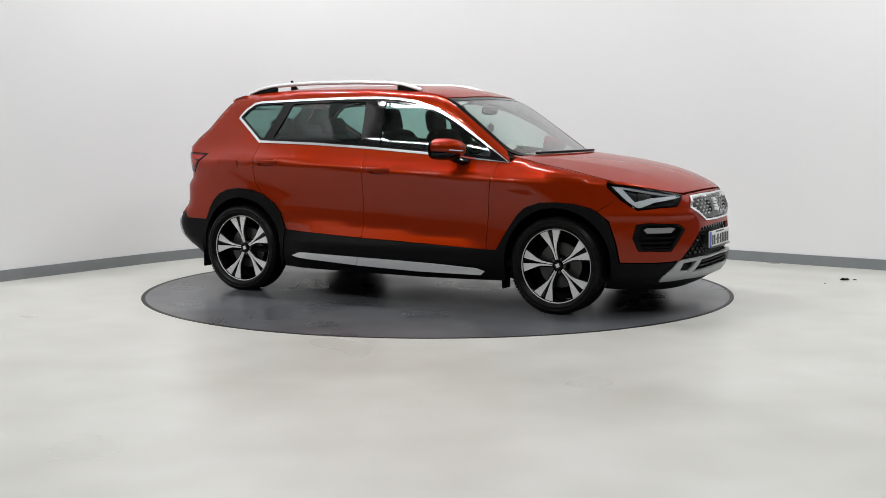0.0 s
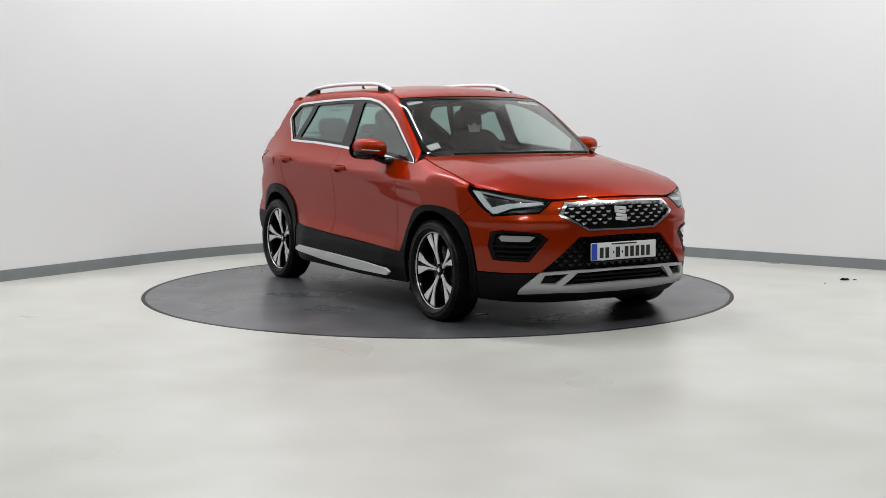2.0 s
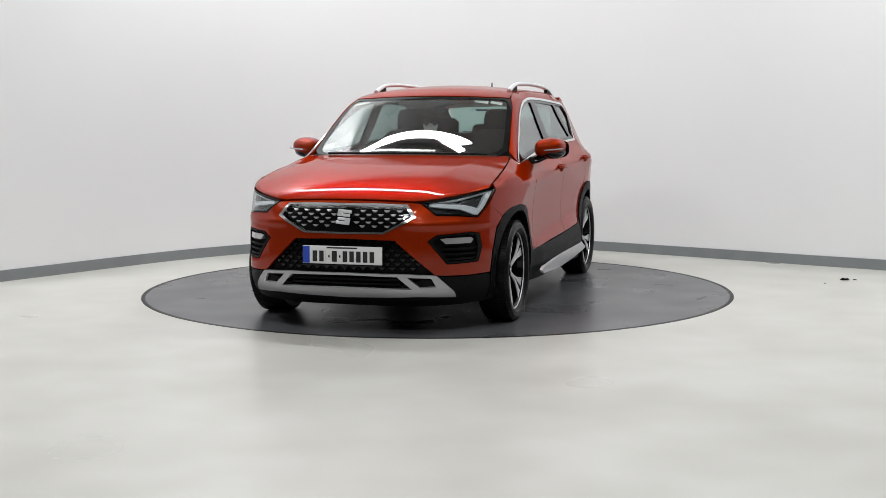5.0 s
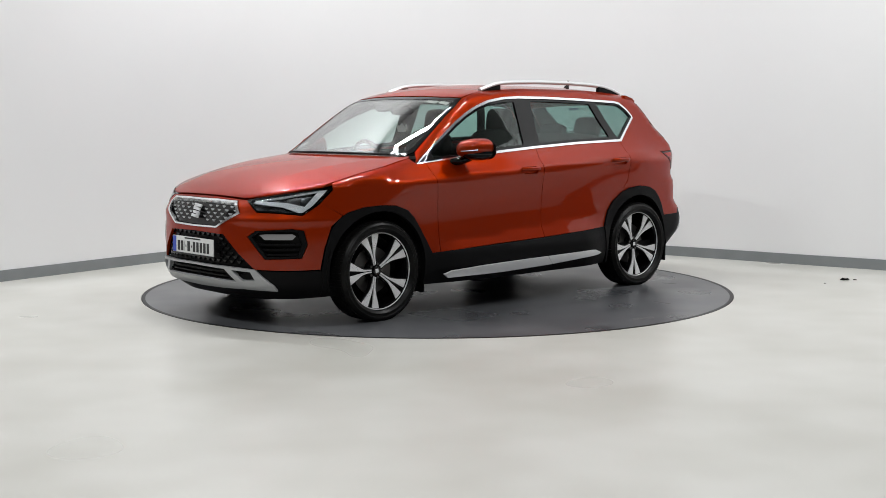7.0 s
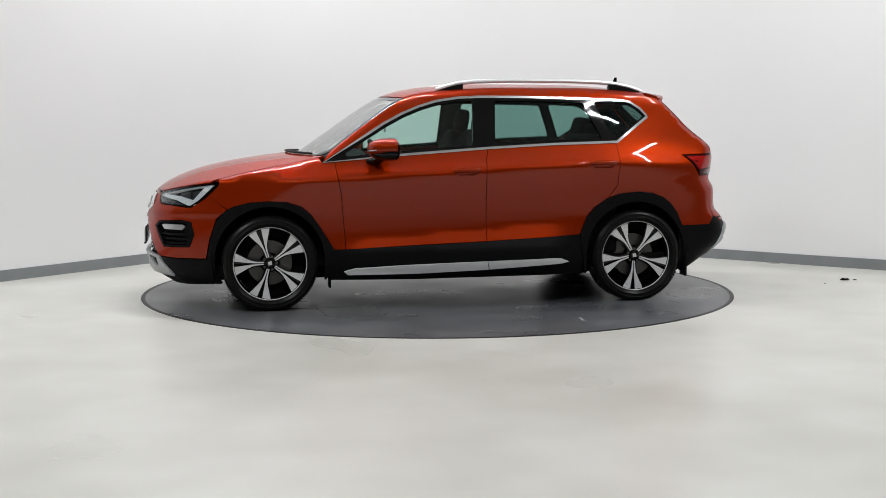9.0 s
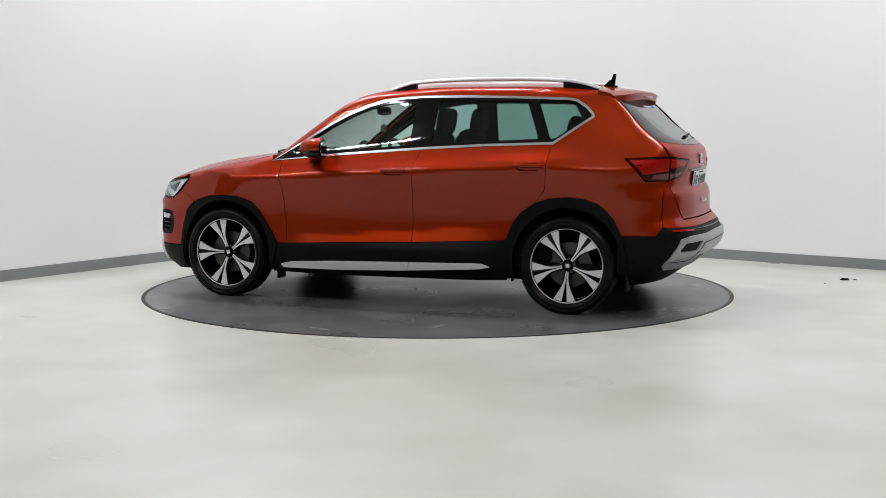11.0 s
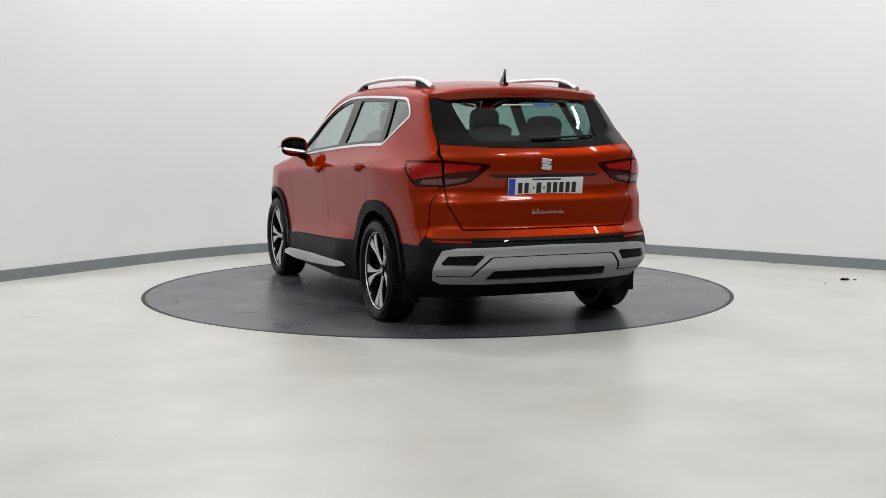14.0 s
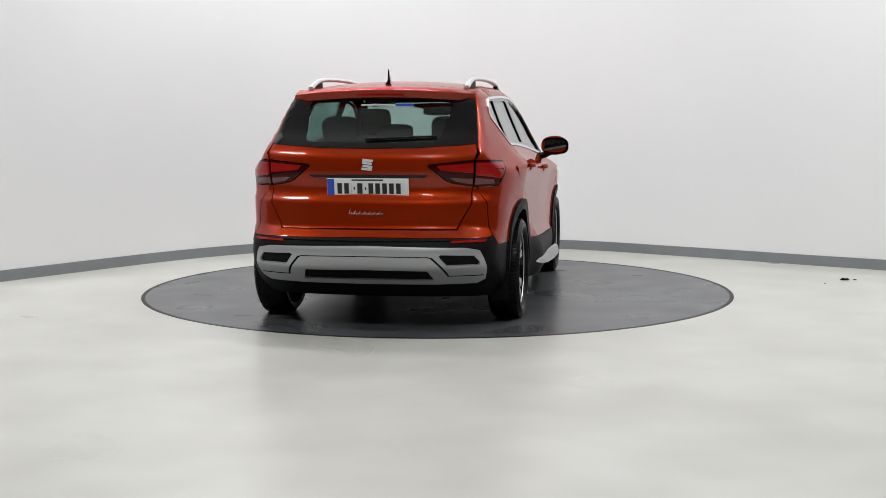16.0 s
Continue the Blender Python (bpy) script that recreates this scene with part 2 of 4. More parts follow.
def fair(pts, blur, knot):
    """The same curve with its corners eased, as a spline of even curvature."""
    raw = curve(pts)
    lo, hi = min(p[0] for p in pts), max(p[0] for p in pts)
    n = int(round((hi - lo) / knot)) + 1
    k = np.linspace(lo, hi, n)
    o = np.linspace(-2.5, 2.5, 41)
    w = np.exp(-o * o / 2)
    v = (raw(k[:, None] + o[None] * blur) * w).sum(1) / w.sum()
    h = k[1] - k[0]
    m = np.eye(n) * 4 + np.eye(n, k=1) + np.eye(n, k=-1)
    m[0], m[-1] = np.eye(n)[0], np.eye(n)[-1]
    r = np.zeros(n)
    r[1:-1] = 6 * (v[2:] - 2 * v[1:-1] + v[:-2]) / h ** 2
    c = np.linalg.solve(m, r)

    def at(x):
        x = np.asarray(x, float)
        i = np.clip(((x - lo) / h).astype(int), 0, n - 2)
        b = np.clip((x - k[i]) / h, -3 if n < 4 else -1.5, 2.5)
        a = 1 - b
        return a * v[i] + b * v[i + 1] + ((a ** 3 - a) * c[i] + (b ** 3 - b) * c[i + 1]) * h * h / 6 * ((b >= 0) & (b <= 1)) + (x - k[i] - b * h) / h * (v[i + 1] - v[i])
    return at


# the car's shape: x forward from between the axles, y to its left, z up from the ground
SIDE = fair([(0.10, 0.80), (0.22, 0.845), (0.32, 0.866), (0.44, 0.870), (0.515, 0.868), (0.56, 0.867), (0.63, 0.867), (0.74, 0.873), (0.86, 0.890), (0.935, 0.904), (0.952, 0.900),
              (0.975, 0.872), (1.03, 0.820), (1.11, 0.771), (1.25, 0.7145), (1.40, 0.657), (1.50, 0.617), (1.60, 0.574)], 0.014, 0.02)
SLIM = fair([(-2.2, -0.115), (-1.9, -0.07), (-1.55, -0.022), (-1.3, 0.004), (-1.0, 0.002), (-0.4, 0.0), (0.5, 0.0), (1.0, 0.012), (1.3, 0.026), (1.55, 0.029), (1.9, -0.012), (2.2, -0.06)], 0.06, 0.1)
BONNET = fair([(2.25, 0.62), (2.16, 0.755), (2.11, 0.815), (2.03, 0.868), (1.92, 0.922), (1.765, 0.974), (1.507, 1.027), (1.25, 1.063), (1.06, 1.086), (0.85, 1.106), (0.6, 1.124)], 0.03, 0.05)
SCREEN = fair([(1.45, 0.803), (1.25, 0.949), (1.06, 1.084), (0.853, 1.229), (0.708, 1.330), (0.61, 1.397), (0.51, 1.458), (0.38, 1.514), (0.15, 1.560),
               (-0.3, 1.586), (-0.88, 1.584), (-1.3, 1.560), (-1.6, 1.524), (-1.9, 1.45)], 0.045, 0.06)
NOSE_PLAN = fair([(0, 0), (0.25, -0.006), (0.45, -0.05), (0.6, -0.12), (0.7, -0.205), (0.79, -0.36), (0.85, -0.54), (0.90, -0.8), (0.95, -1.4)], 0.02, 0.04)
NOSE = fair([(0.1, 1.92), (0.19, 2.06), (0.24, 2.135), (0.34, 2.175), (0.47, 2.18), (0.67, 2.17), (0.76, 2.145), (0.82, 2.13), (0.95, 2.1)], 0.012, 0.025)
TAIL_PLAN = fair([(0, 0), (0.3, 0.008), (0.5, 0.04), (0.65, 0.095), (0.75, 0.17), (0.82, 0.28), (0.87, 0.46), (0.95, 1.0)], 0.02, 0.04)
TAIL = fair([(0.1, -1.75), (0.164, -1.83), (0.337, -2.07), (0.425, -2.165), (0.503, -2.185), (0.59, -2.15), (0.63, -2.115), (0.66, -2.09), (0.80, -2.088), (0.875, -2.045),
              (1.0, -2.062), (1.10, -2.05), (1.152, -1.995), (1.241, -1.865), (1.368, -1.727), (1.45, -1.635), (1.56, -1.50)], 0.012, 0.025)


def smax(a, b, k):
    h = np.maximum(k - np.abs(a - b), 0)
    return np.maximum(a, b) + h * h / (4 * k)


def TOP(x):
    """The height of the bonnet, screen and roof along the middle; the screen meets the bonnet in a corner."""
    x = np.asarray(x, float)
    return np.where(x > 0.7, smax(BONNET(np.maximum(x, 0.6)), SCREEN(np.minimum(x, 1.45)), 0.008), SCREEN(x))


def ease(t):
    t = np.clip(t, 0, 1)
    return t * t * (3 - 2 * t)


def hull(x, y, z):
    """Below zero inside the car's outer skin."""
    y = np.abs(y)
    lean = np.clip((z - 1.0) / 0.5, 0, 1)
    # the shoulder line climbs towards the tail; a second fold climbs over the sill
    climb = (0.012 - 0.052 * np.clip(x, -1.1, 1.2)) * ease((x + 2.25) / 1.1) * ease((z - 0.66) / 0.26) * ease((1.38 - z) / 0.34)
    fold = 0.535 - 0.075 * x - np.clip(z, 0.40, 2.0)
    flare = 0.42 * 0.5 * (fold + np.sqrt(fold * fold + 3e-5)) * ease((1.0 - np.abs(x)) / 0.4)
    side = y - SIDE(z - climb) - SLIM(x) * (1 - 0.35 * lean) - flare
    back = np.interp(x, [0.9, 1.3], [0.09, 0.065]) * (y / 0.62) ** 2
    top = z - TOP(x + back) + np.interp(x, [0.0, 0.45], [0.05, 0.018]) * (y / 0.62) ** 2
    crease = np.maximum(y - (0.83 - 0.205 * x), 0) * np.clip((x - 0.95) / 0.25, 0, 1) * np.clip((2.1 - x) / 0.5, 0, 1)
    top = top + 0.11 * np.sqrt(crease * crease + 4e-5) - 0.0008
    front = x - NOSE(z) - NOSE_PLAN(y)
    front = front - 0.013 * np.exp(-((z - 0.69) / 0.026) ** 2) * np.clip((y - 0.32) / 0.15, 0, 1)
    rear = TAIL(z) + TAIL_PLAN(y) * (1 - 0.55 * lean) - x
    f = smax(side, top, 0.055)
    f = smax(f, front, 0.05)
    return smax(f, rear, 0.05)


def reach(start, way, far, level=0.0):
    """Where rays from inside leave the skin (or one parallel to it)."""
    lo, hi = np.zeros(len(start)), np.full(len(start), far)
    for _ in range(40):
        mid = (lo + hi) / 2
        p = start + way * mid[:, None]
        out = hull(p[:, 0], p[:, 1], p[:, 2]) > level
        hi, lo = np.where(out, mid, hi), np.where(out, lo, mid)
    return start + way * ((lo + hi) / 2)[:, None]


def slope(p):
    e = 1e-3
    g = np.stack([hull(*(p + np.eye(3)[i] * e).T) - hull(*(p - np.eye(3)[i] * e).T) for i in range(3)], 1)
    return g / np.linalg.norm(g, axis=1)[:, None]


ARC = 0.0166  # metres of skin for a degree round the nose or tail


def cast(way, a, b, level):
    """Skin points for outline coordinates: side (x, z), nose and tail (degrees, z), top (x, y)."""
    n = len(a)
    o = np.zeros(n)
    lev = level(a, b) if callable(level) else level
    if way in ("left", "right"):
        s = 1 if way == "left" else -1
        return reach(np.stack([a, o, b], 1), np.stack([o, o + s, o], 1), 1.3, lev)
    if way == "top":
        return reach(np.stack([a, b, o + 0.45], 1), np.stack([o, o, o + 1], 1), 1.6, lev)
    r, s = np.radians(a / ARC), (1 if way == "nose" else -1)
    return reach(np.stack([o + 1.2 * s, o, b], 1), np.stack([np.cos(r) * s, np.sin(r), o], 1), 1.6, lev)


def panel(name, way, outline, mat, parent, holes=(), level=0.0, depth=0.012, step=0.045, gap=0.0, label="", back=None):
    """A sheet of the car's skin, cut to an outline, with thickness."""
    k = np.array([ARC, 1.0]) if way in ("nose", "tail") else np.array([1.0, 1.0])
    outline = shrink(np.array(outline, float) * k, gap) if gap else np.array(outline, float) * k
    holes = [(shrink(np.array(h, float) * k, -gap) if gap else np.array(h, float) * k) for h in holes]
    v, f = fill(outline, holes, step)
    front = cast(way, v[:, 0], v[:, 1], level)
    nor = slope(front)
    # triangles face outwards
    fn = np.cross(front[f[:, 1]] - front[f[:, 0]], front[f[:, 2]] - front[f[:, 0]])
    flip = (fn * nor[f].mean(1)).sum(1) < 0
    f[flip] = f[flip][:, ::-1]
    rear = front - nor * depth
    n = len(front)
    count = {}
    for t in f:
        for e in ((t[0], t[1]), (t[1], t[2]), (t[2], t[0])):
            count[tuple(sorted(e))] = count.get(tuple(sorted(e)), 0) + 1
    verts, norms, faces = [front, rear], [nor, -nor], [tuple(t) for t in f] + [tuple(t[::-1] + n) for t in f]
    at, rim_v, rim_n = 2 * n, [], []
    for t in f:
        for a, b in ((t[0], t[1]), (t[1], t[2]), (t[2], t[0])):
            if count[tuple(sorted((a, b)))] == 1:
                d = np.cross(front[b] - front[a], nor[a])
                d = d / (np.linalg.norm(d) + 1e-12)
                rim_v += [front[b], front[a], rear[a], rear[b]]
                rim_n += [d] * 4
                faces.append((at, at + 1, at + 2, at + 3))
                at += 4
    me = bpy.data.meshes.new(name)
    allv = np.concatenate([front, rear, np.array(rim_v)])
    me.from_pydata(allv.tolist(), [], faces)
    me.materials.append(mat)
    if back is not None:
        me.materials.append(back)
        for p in me.polygons[len(f):2 * len(f)]:
            p.material_index = 1
    me.polygons.foreach_set("use_smooth", [True] * len(me.polygons))
    me.normals_split_custom_set_from_vertices(np.concatenate([nor, -nor, np.array(rim_n)]).tolist())
    ob = new(name, me)
    ob.parent = parent
    return tagged(ob, label)


def mirrored(half):
    """A whole outline from its half, which starts and ends on the middle line."""
    return list(half) + [(-a, b) for a, b in reversed(half) if abs(a) > 1e-6]


def skin(way, a, b, level=0.0):
    k = ARC if way in ("nose", "tail") else 1.0
    return cast(way, np.array([a * k]), np.array([b]), level)[0]


def frame_at(way, a, b, level=0.0, turn=0.0):
    """A pose on the skin: x along it level, y up it, z out of it."""
    p = skin(way, a, b, level)
    z = Vector(slope(p[None])[0])
    x = Vector((0, 0, 1)).cross(z).normalized()
    y = z.cross(x)
    m = Matrix((x, y, z)).transposed().to_4x4()
    return Matrix.Translation(p) @ m @ pose(0, 0, 0, 0, 0, turn)


# ---- the room ----
def flat(name, outline, holes, z0, z1, mat, step=0.6, label="", kind="structure"):
    v, f = fill(outline, holes, step)
    n = len(v)
    bm = bmesh.new()
    top = [bm.verts.new((p[0], p[1], z1)) for p in v]
    low = [bm.verts.new((p[0], p[1], z0)) for p in v]
    edge = {}
    for t in f:
        bm.faces.new([top[i] for i in t])
        bm.faces.new([low[i] for i in t[::-1]])
        for a, b in ((t[0], t[1]), (t[1], t[2]), (t[2], t[0])):
            edge[(a, b)] = 1
    for a, b in edge:
        if (b, a) not in edge:
            bm.faces.new((top[b], top[a], low[a], low[b]))
    return tagged(part(name, bm, mat, None, label, smooth=False), kind=kind)


# the curved wall's foot, from behind the camera's left round the table to its right
FOOT_X = [-6.0, -6.0, -5.85, -5.35, -4.55, -3.6, -3.27, -2.93, -2.53, -2.09, -1.6, -1.13, -0.5, 0.2, 0.95, 1.62, 2.2, 2.8, 3.4, 3.92, 5.1, 6.4, 7.4, 7.8, 7.8]
FOOT_Y = [-14.0, -6.5, -4.2, -2.4, -0.95, 0.45, 0.92, 1.41, 1.95, 2.42, 2.80, 3.02, 3.19, 3.22, 3.08, 2.80, 2.38, 1.92, 1.45, 1.06, 0.1, -1.2, -3.0, -6.0, -14.0]
foot = []
for i in range(len(FOOT_X) - 1):
    q = [Vector((FOOT_X[min(max(j, 0), len(FOOT_X) - 1)], FOOT_Y[min(max(j, 0), len(FOOT_X) - 1)])) for j in (i - 1, i, i + 1, i + 2)]
    steps = 8 if 3 < i < 21 else 4
    for k in range(steps):
        t = k / steps
        foot.append(0.5 * (2 * q[1] + (q[2] - q[0]) * t + (2 * q[0] - 5 * q[1] + 4 * q[2] - q[3]) * t * t + (3 * q[1] - q[0] - 3 * q[2] + q[3]) * t ** 3))
foot.append(Vector((FOOT_X[-1], FOOT_Y[-1])))


def ribbon(name, path, inner, outer, z0, z1, mat, label):
    """A band of wall along the foot, between two distances behind its face."""
    bm = bmesh.new()
    rows = []
    for i, p in enumerate(path):
        d = (path[min(i + 1, len(path) - 1)] - path[max(i - 1, 0)]).normalized()
        n = Vector((-d.y, d.x))
        a, b = p + n * inner, p + n * outer
        rows.append([bm.verts.new((*a, z0)), bm.verts.new((*b, z0)), bm.verts.new((*b, z1)), bm.verts.new((*a, z1))])
    for r, q in zip(rows, rows[1:]):
        for i in range(4):
            bm.faces.new((r[i], r[(i + 1) % 4], q[(i + 1) % 4], q[i]))
    bm.faces.new(rows[0])
    bm.faces.new(rows[-1][::-1])
    return tagged(part(name, bm, mat, None, label), kind="structure")


# white runs on out of view, further left to brighten the car's side there
LONG = [p for p in foot if p.y > (-2.0 if p.x < 0 else -0.3)]
k0, k1 = foot.index(LONG[0]), foot.index(LONG[-1])
# the rest is unseen: dark walls added to cut bounce and reflections
ribbon("unseen_wall_west", foot[:k0 + 1], 0.0, 0.2, 0.0, CEILING, DIM_WALL, "unseen dark grey wall, added to darken what the car reflects")
ribbon("unseen_wall_east", foot[k1:], 0.0, 0.2, 0.0, CEILING, DIM_WALL, "unseen dark grey wall, added to darken what the car reflects")
ribbon("wall_curved", LONG, 0.0, 0.2, 0.0, CEILING, WALL, "smooth white painted curved studio wall")
ribbon("baseboard", LONG, -0.014, 0.003, 0.0, 0.093, BOARD, "plain mid-grey painted skirting board along the curved wall")
tagged(part("unseen_wall_south", boxed(-6.2, 8.0, -14.2, -14.0, 0, CEILING), DIM_WALL, None, "unseen dark grey wall, added to darken what the car reflects"), kind="structure")
ROUND = [(2.268 * math.cos(a), 2.268 * math.sin(a)) for a in np.linspace(0, 2 * math.pi, 181)[:-1]]
flat("floor", [(-6.3, -14.2), (8.1, -14.2), (8.1, 3.6), (-6.3, 3.6)], [ROUND], -0.12, 0.0, FLOOR, 0.5, "pale grey-cream glossy poured resin floor")
tagged(part("turntable_pit", boxed(-2.4, 2.4, -2.4, 2.4, -0.2, -0.125), DARK, None, "dark pit under the turntable"), kind="structure")
tagged(part("ceiling", boxed(-6.3, 8.1, -14.2, 3.6, CEILING, CEILING + 0.2), CEIL_PAINT, None, "plain mid-grey ceiling out of view, its grey set for the fill light"), kind="structure")


def ceiling_light(x, y, length, along):
    ob = new("ceiling_light")
    ob.matrix_world = pose(x, y, CEILING, 0, 0, along)
    tagged(ob, "long slim white ceiling strip light out of view, two of the five added as fill", "ceiling light", "strip lights on the ceiling")
    part("housing", boxed(-length / 2 - 0.03, length / 2 + 0.03, -0.09, 0.09, -0.1, 0.0, bevel=0.01), SILVER, ob)
    part("diffuser", boxed(-length / 2, length / 2, -0.035, 0.035, -0.115, -0.1), LED, ob, "glowing white diffuser")
    return ob


# fixtures for all five, the two added fill strips included
for lx, ly, ll, la, lw, lb in LAMPS:
    ceiling_light(lx, ly, ll, la)


def turntable():
    bm = bmesh.new()
    lathe(bm, [(0.001, 0.0), (0.6, 0.0), (1.2, 0.0), (1.8, 0.0), (2.246, 0.0), (2.25, -0.004), (2.25, -0.11), (0.001, -0.11)], 180, "Z")
    ob = part("turntable", bm, DISC, None, "round dark grey coated car turntable set flush in the floor")
    tagged(ob, category="turntable")
    # black ring laid over the gap to draw its dark line
    shade_ring = lathe(bmesh.new(), [(2.238, 0.0005), (2.2385, 0.0015), (2.264, 0.0015), (2.2645, -0.012), (2.238, -0.012)], 180, "Z", close=True)
    part("gap_shade_ring", shade_ring, RUBBER, ob, "thin black ring standing in for the dark gap round the rim")
    # pale rubbed marks on its coating
    for i in range(6):
        a, r = random.uniform(0, 6.28), random.uniform(0.9, 2.15)
        w, l = random.uniform(0.004, 0.012), random.uniform(0.02, 0.10)
        c = random.uniform(0, 180)
        mark = part("scuff", boxed(-l, l, -w, w, 0.0, 0.0012, m=pose(math.cos(a) * r, math.sin(a) * r, 0.0002, 0, 0, c)), SCUFF, ob)
    return ob


table = turntable()

# dark crumbs lying on the floor by the wall
for cx, cy, s in [(3.345, 0.41, 0.03), (3.428, 0.409, 0.013), (3.116, 0.203, 0.008)]:
    bm = bmesh.new()
    bmesh.ops.create_icosphere(bm, subdivisions=2, radius=s, matrix=Matrix.Translation((cx, cy, s * 0.22)) @ Matrix.Diagonal((1.3, 0.7, 0.35, 1)))
    for v in bm.verts:
        v.co += noise.noise_vector(v.co * 40) * s * 0.25
        v.co.z = max(v.co.z, 0.0)
    tagged(part("debris", bm, DARK, None, "small dark crumb of debris on the floor"), category="debris", group="crumbs on the floor")


# ---- the car ----
car = new("car")
tagged(car, "bright orange-red SUV with black cladding, parked on the turntable", "car")

HOOD_EDGE = [(1.655, 0.800), (1.5, 0.797), (1.3, 0.785), (1.1, 0.765), (0.97, 0.745)]
WS_EDGE = [(0.885, 0.718), (0.75, 0.695), (0.6, 0.668), (0.45, 0.640), (0.34, 0.600)]
ROOF_EDGE = [(0.34, 0.600), (0.2, 0.575), (0.0, 0.565), (-0.4, 0.56), (-0.9, 0.56), (-1.3, 0.56), (-1.53, 0.56)]


def lift(edge):
    """A line of the top, as the side sees it."""
    out = []
    for (x0, y0), (x1, y1) in zip(edge, edge[1:]):
        for k in range(4):
            x, y = x0 + (x1 - x0) * k / 4, y0 + (y1 - y0) * k / 4
            out.append((x, skin("top", x, y)[2]))
    x, y = edge[-1]
    out.append((x, skin("top", x, y)[2]))
    return out


WINDOW = [(0.943, 1.020), (0.35, 1.068), (-0.235, 1.109), (-0.7, 1.134), (-1.197, 1.149), (-1.36, 1.265), (-1.455, 1.330), (-1.450, 1.352), (-1.405, 1.400),
          (-1.330, 1.448), (-1.27, 1.459), (-0.875, 1.474), (-0.5, 1.483), (-0.2, 1.484), (-0.045, 1.477), (0.12, 1.452), (0.25, 1.413), (0.369, 1.364), (0.50, 1.296), (0.614, 1.225)]


def arch(cx, cz, r, a0, a1, n=18):
    return [(cx + r * math.cos(radians(a0 + (a1 - a0) * i / n)), cz + r * math.sin(radians(a0 + (a1 - a0) * i / n))) for i in range(n + 1)]


ARCH_F = [(0.872, 0.405), (0.925, 0.50), (0.983, 0.590), (1.04, 0.668), (1.098, 0.718), (1.20, 0.752), (1.314, 0.760), (1.45, 0.752), (1.562, 0.724), (1.635, 0.680), (1.681, 0.620), (1.72, 0.50), (1.746, 0.366)]
ARCH_R = [(-1.683, 0.540), (-1.64, 0.635), (-1.59, 0.700), (-1.53, 0.748), (-1.44, 0.782), (-1.333, 0.793), (-1.20, 0.783), (-1.10, 0.752), (-1.066, 0.727), (-1.0, 0.685), (-0.943, 0.615), (-0.893, 0.490)]
HEADLAMP = [(61.3, 0.884), (51.8, 0.869), (40.0, 0.842), (28.4, 0.810), (33.0, 0.738), (41.0, 0.733), (49.3, 0.718), (53.0, 0.760), (57.0, 0.822)]


# the side's rear edge: along the rear window, the tailgate, the lamp and the bumper
REAR_EDGE = [(-1.60, 1.44)] + [(float(skin("tail", a, z)[0]), z) for a, z in
             [(51.2, 1.335), (47.8, 1.25), (44.3, 1.184), (42.7, 1.147), (40.7, 1.066), (49.0, 1.062), (58.4, 1.058), (55.3, 0.985), (51.3, 0.903), (41.8, 0.902), (44.6, 0.80), (45.1, 0.662), (45.6, 0.60)]]


def pocket(x0, x1, z):
    """The outline of a door handle's finger recess."""
    return rounded([(x0 + 0.018, z - 0.030), (x1 - 0.018, z - 0.030), (x1 - 0.006, z + 0.018), (x0 + 0.012, z + 0.018)], 0.022)


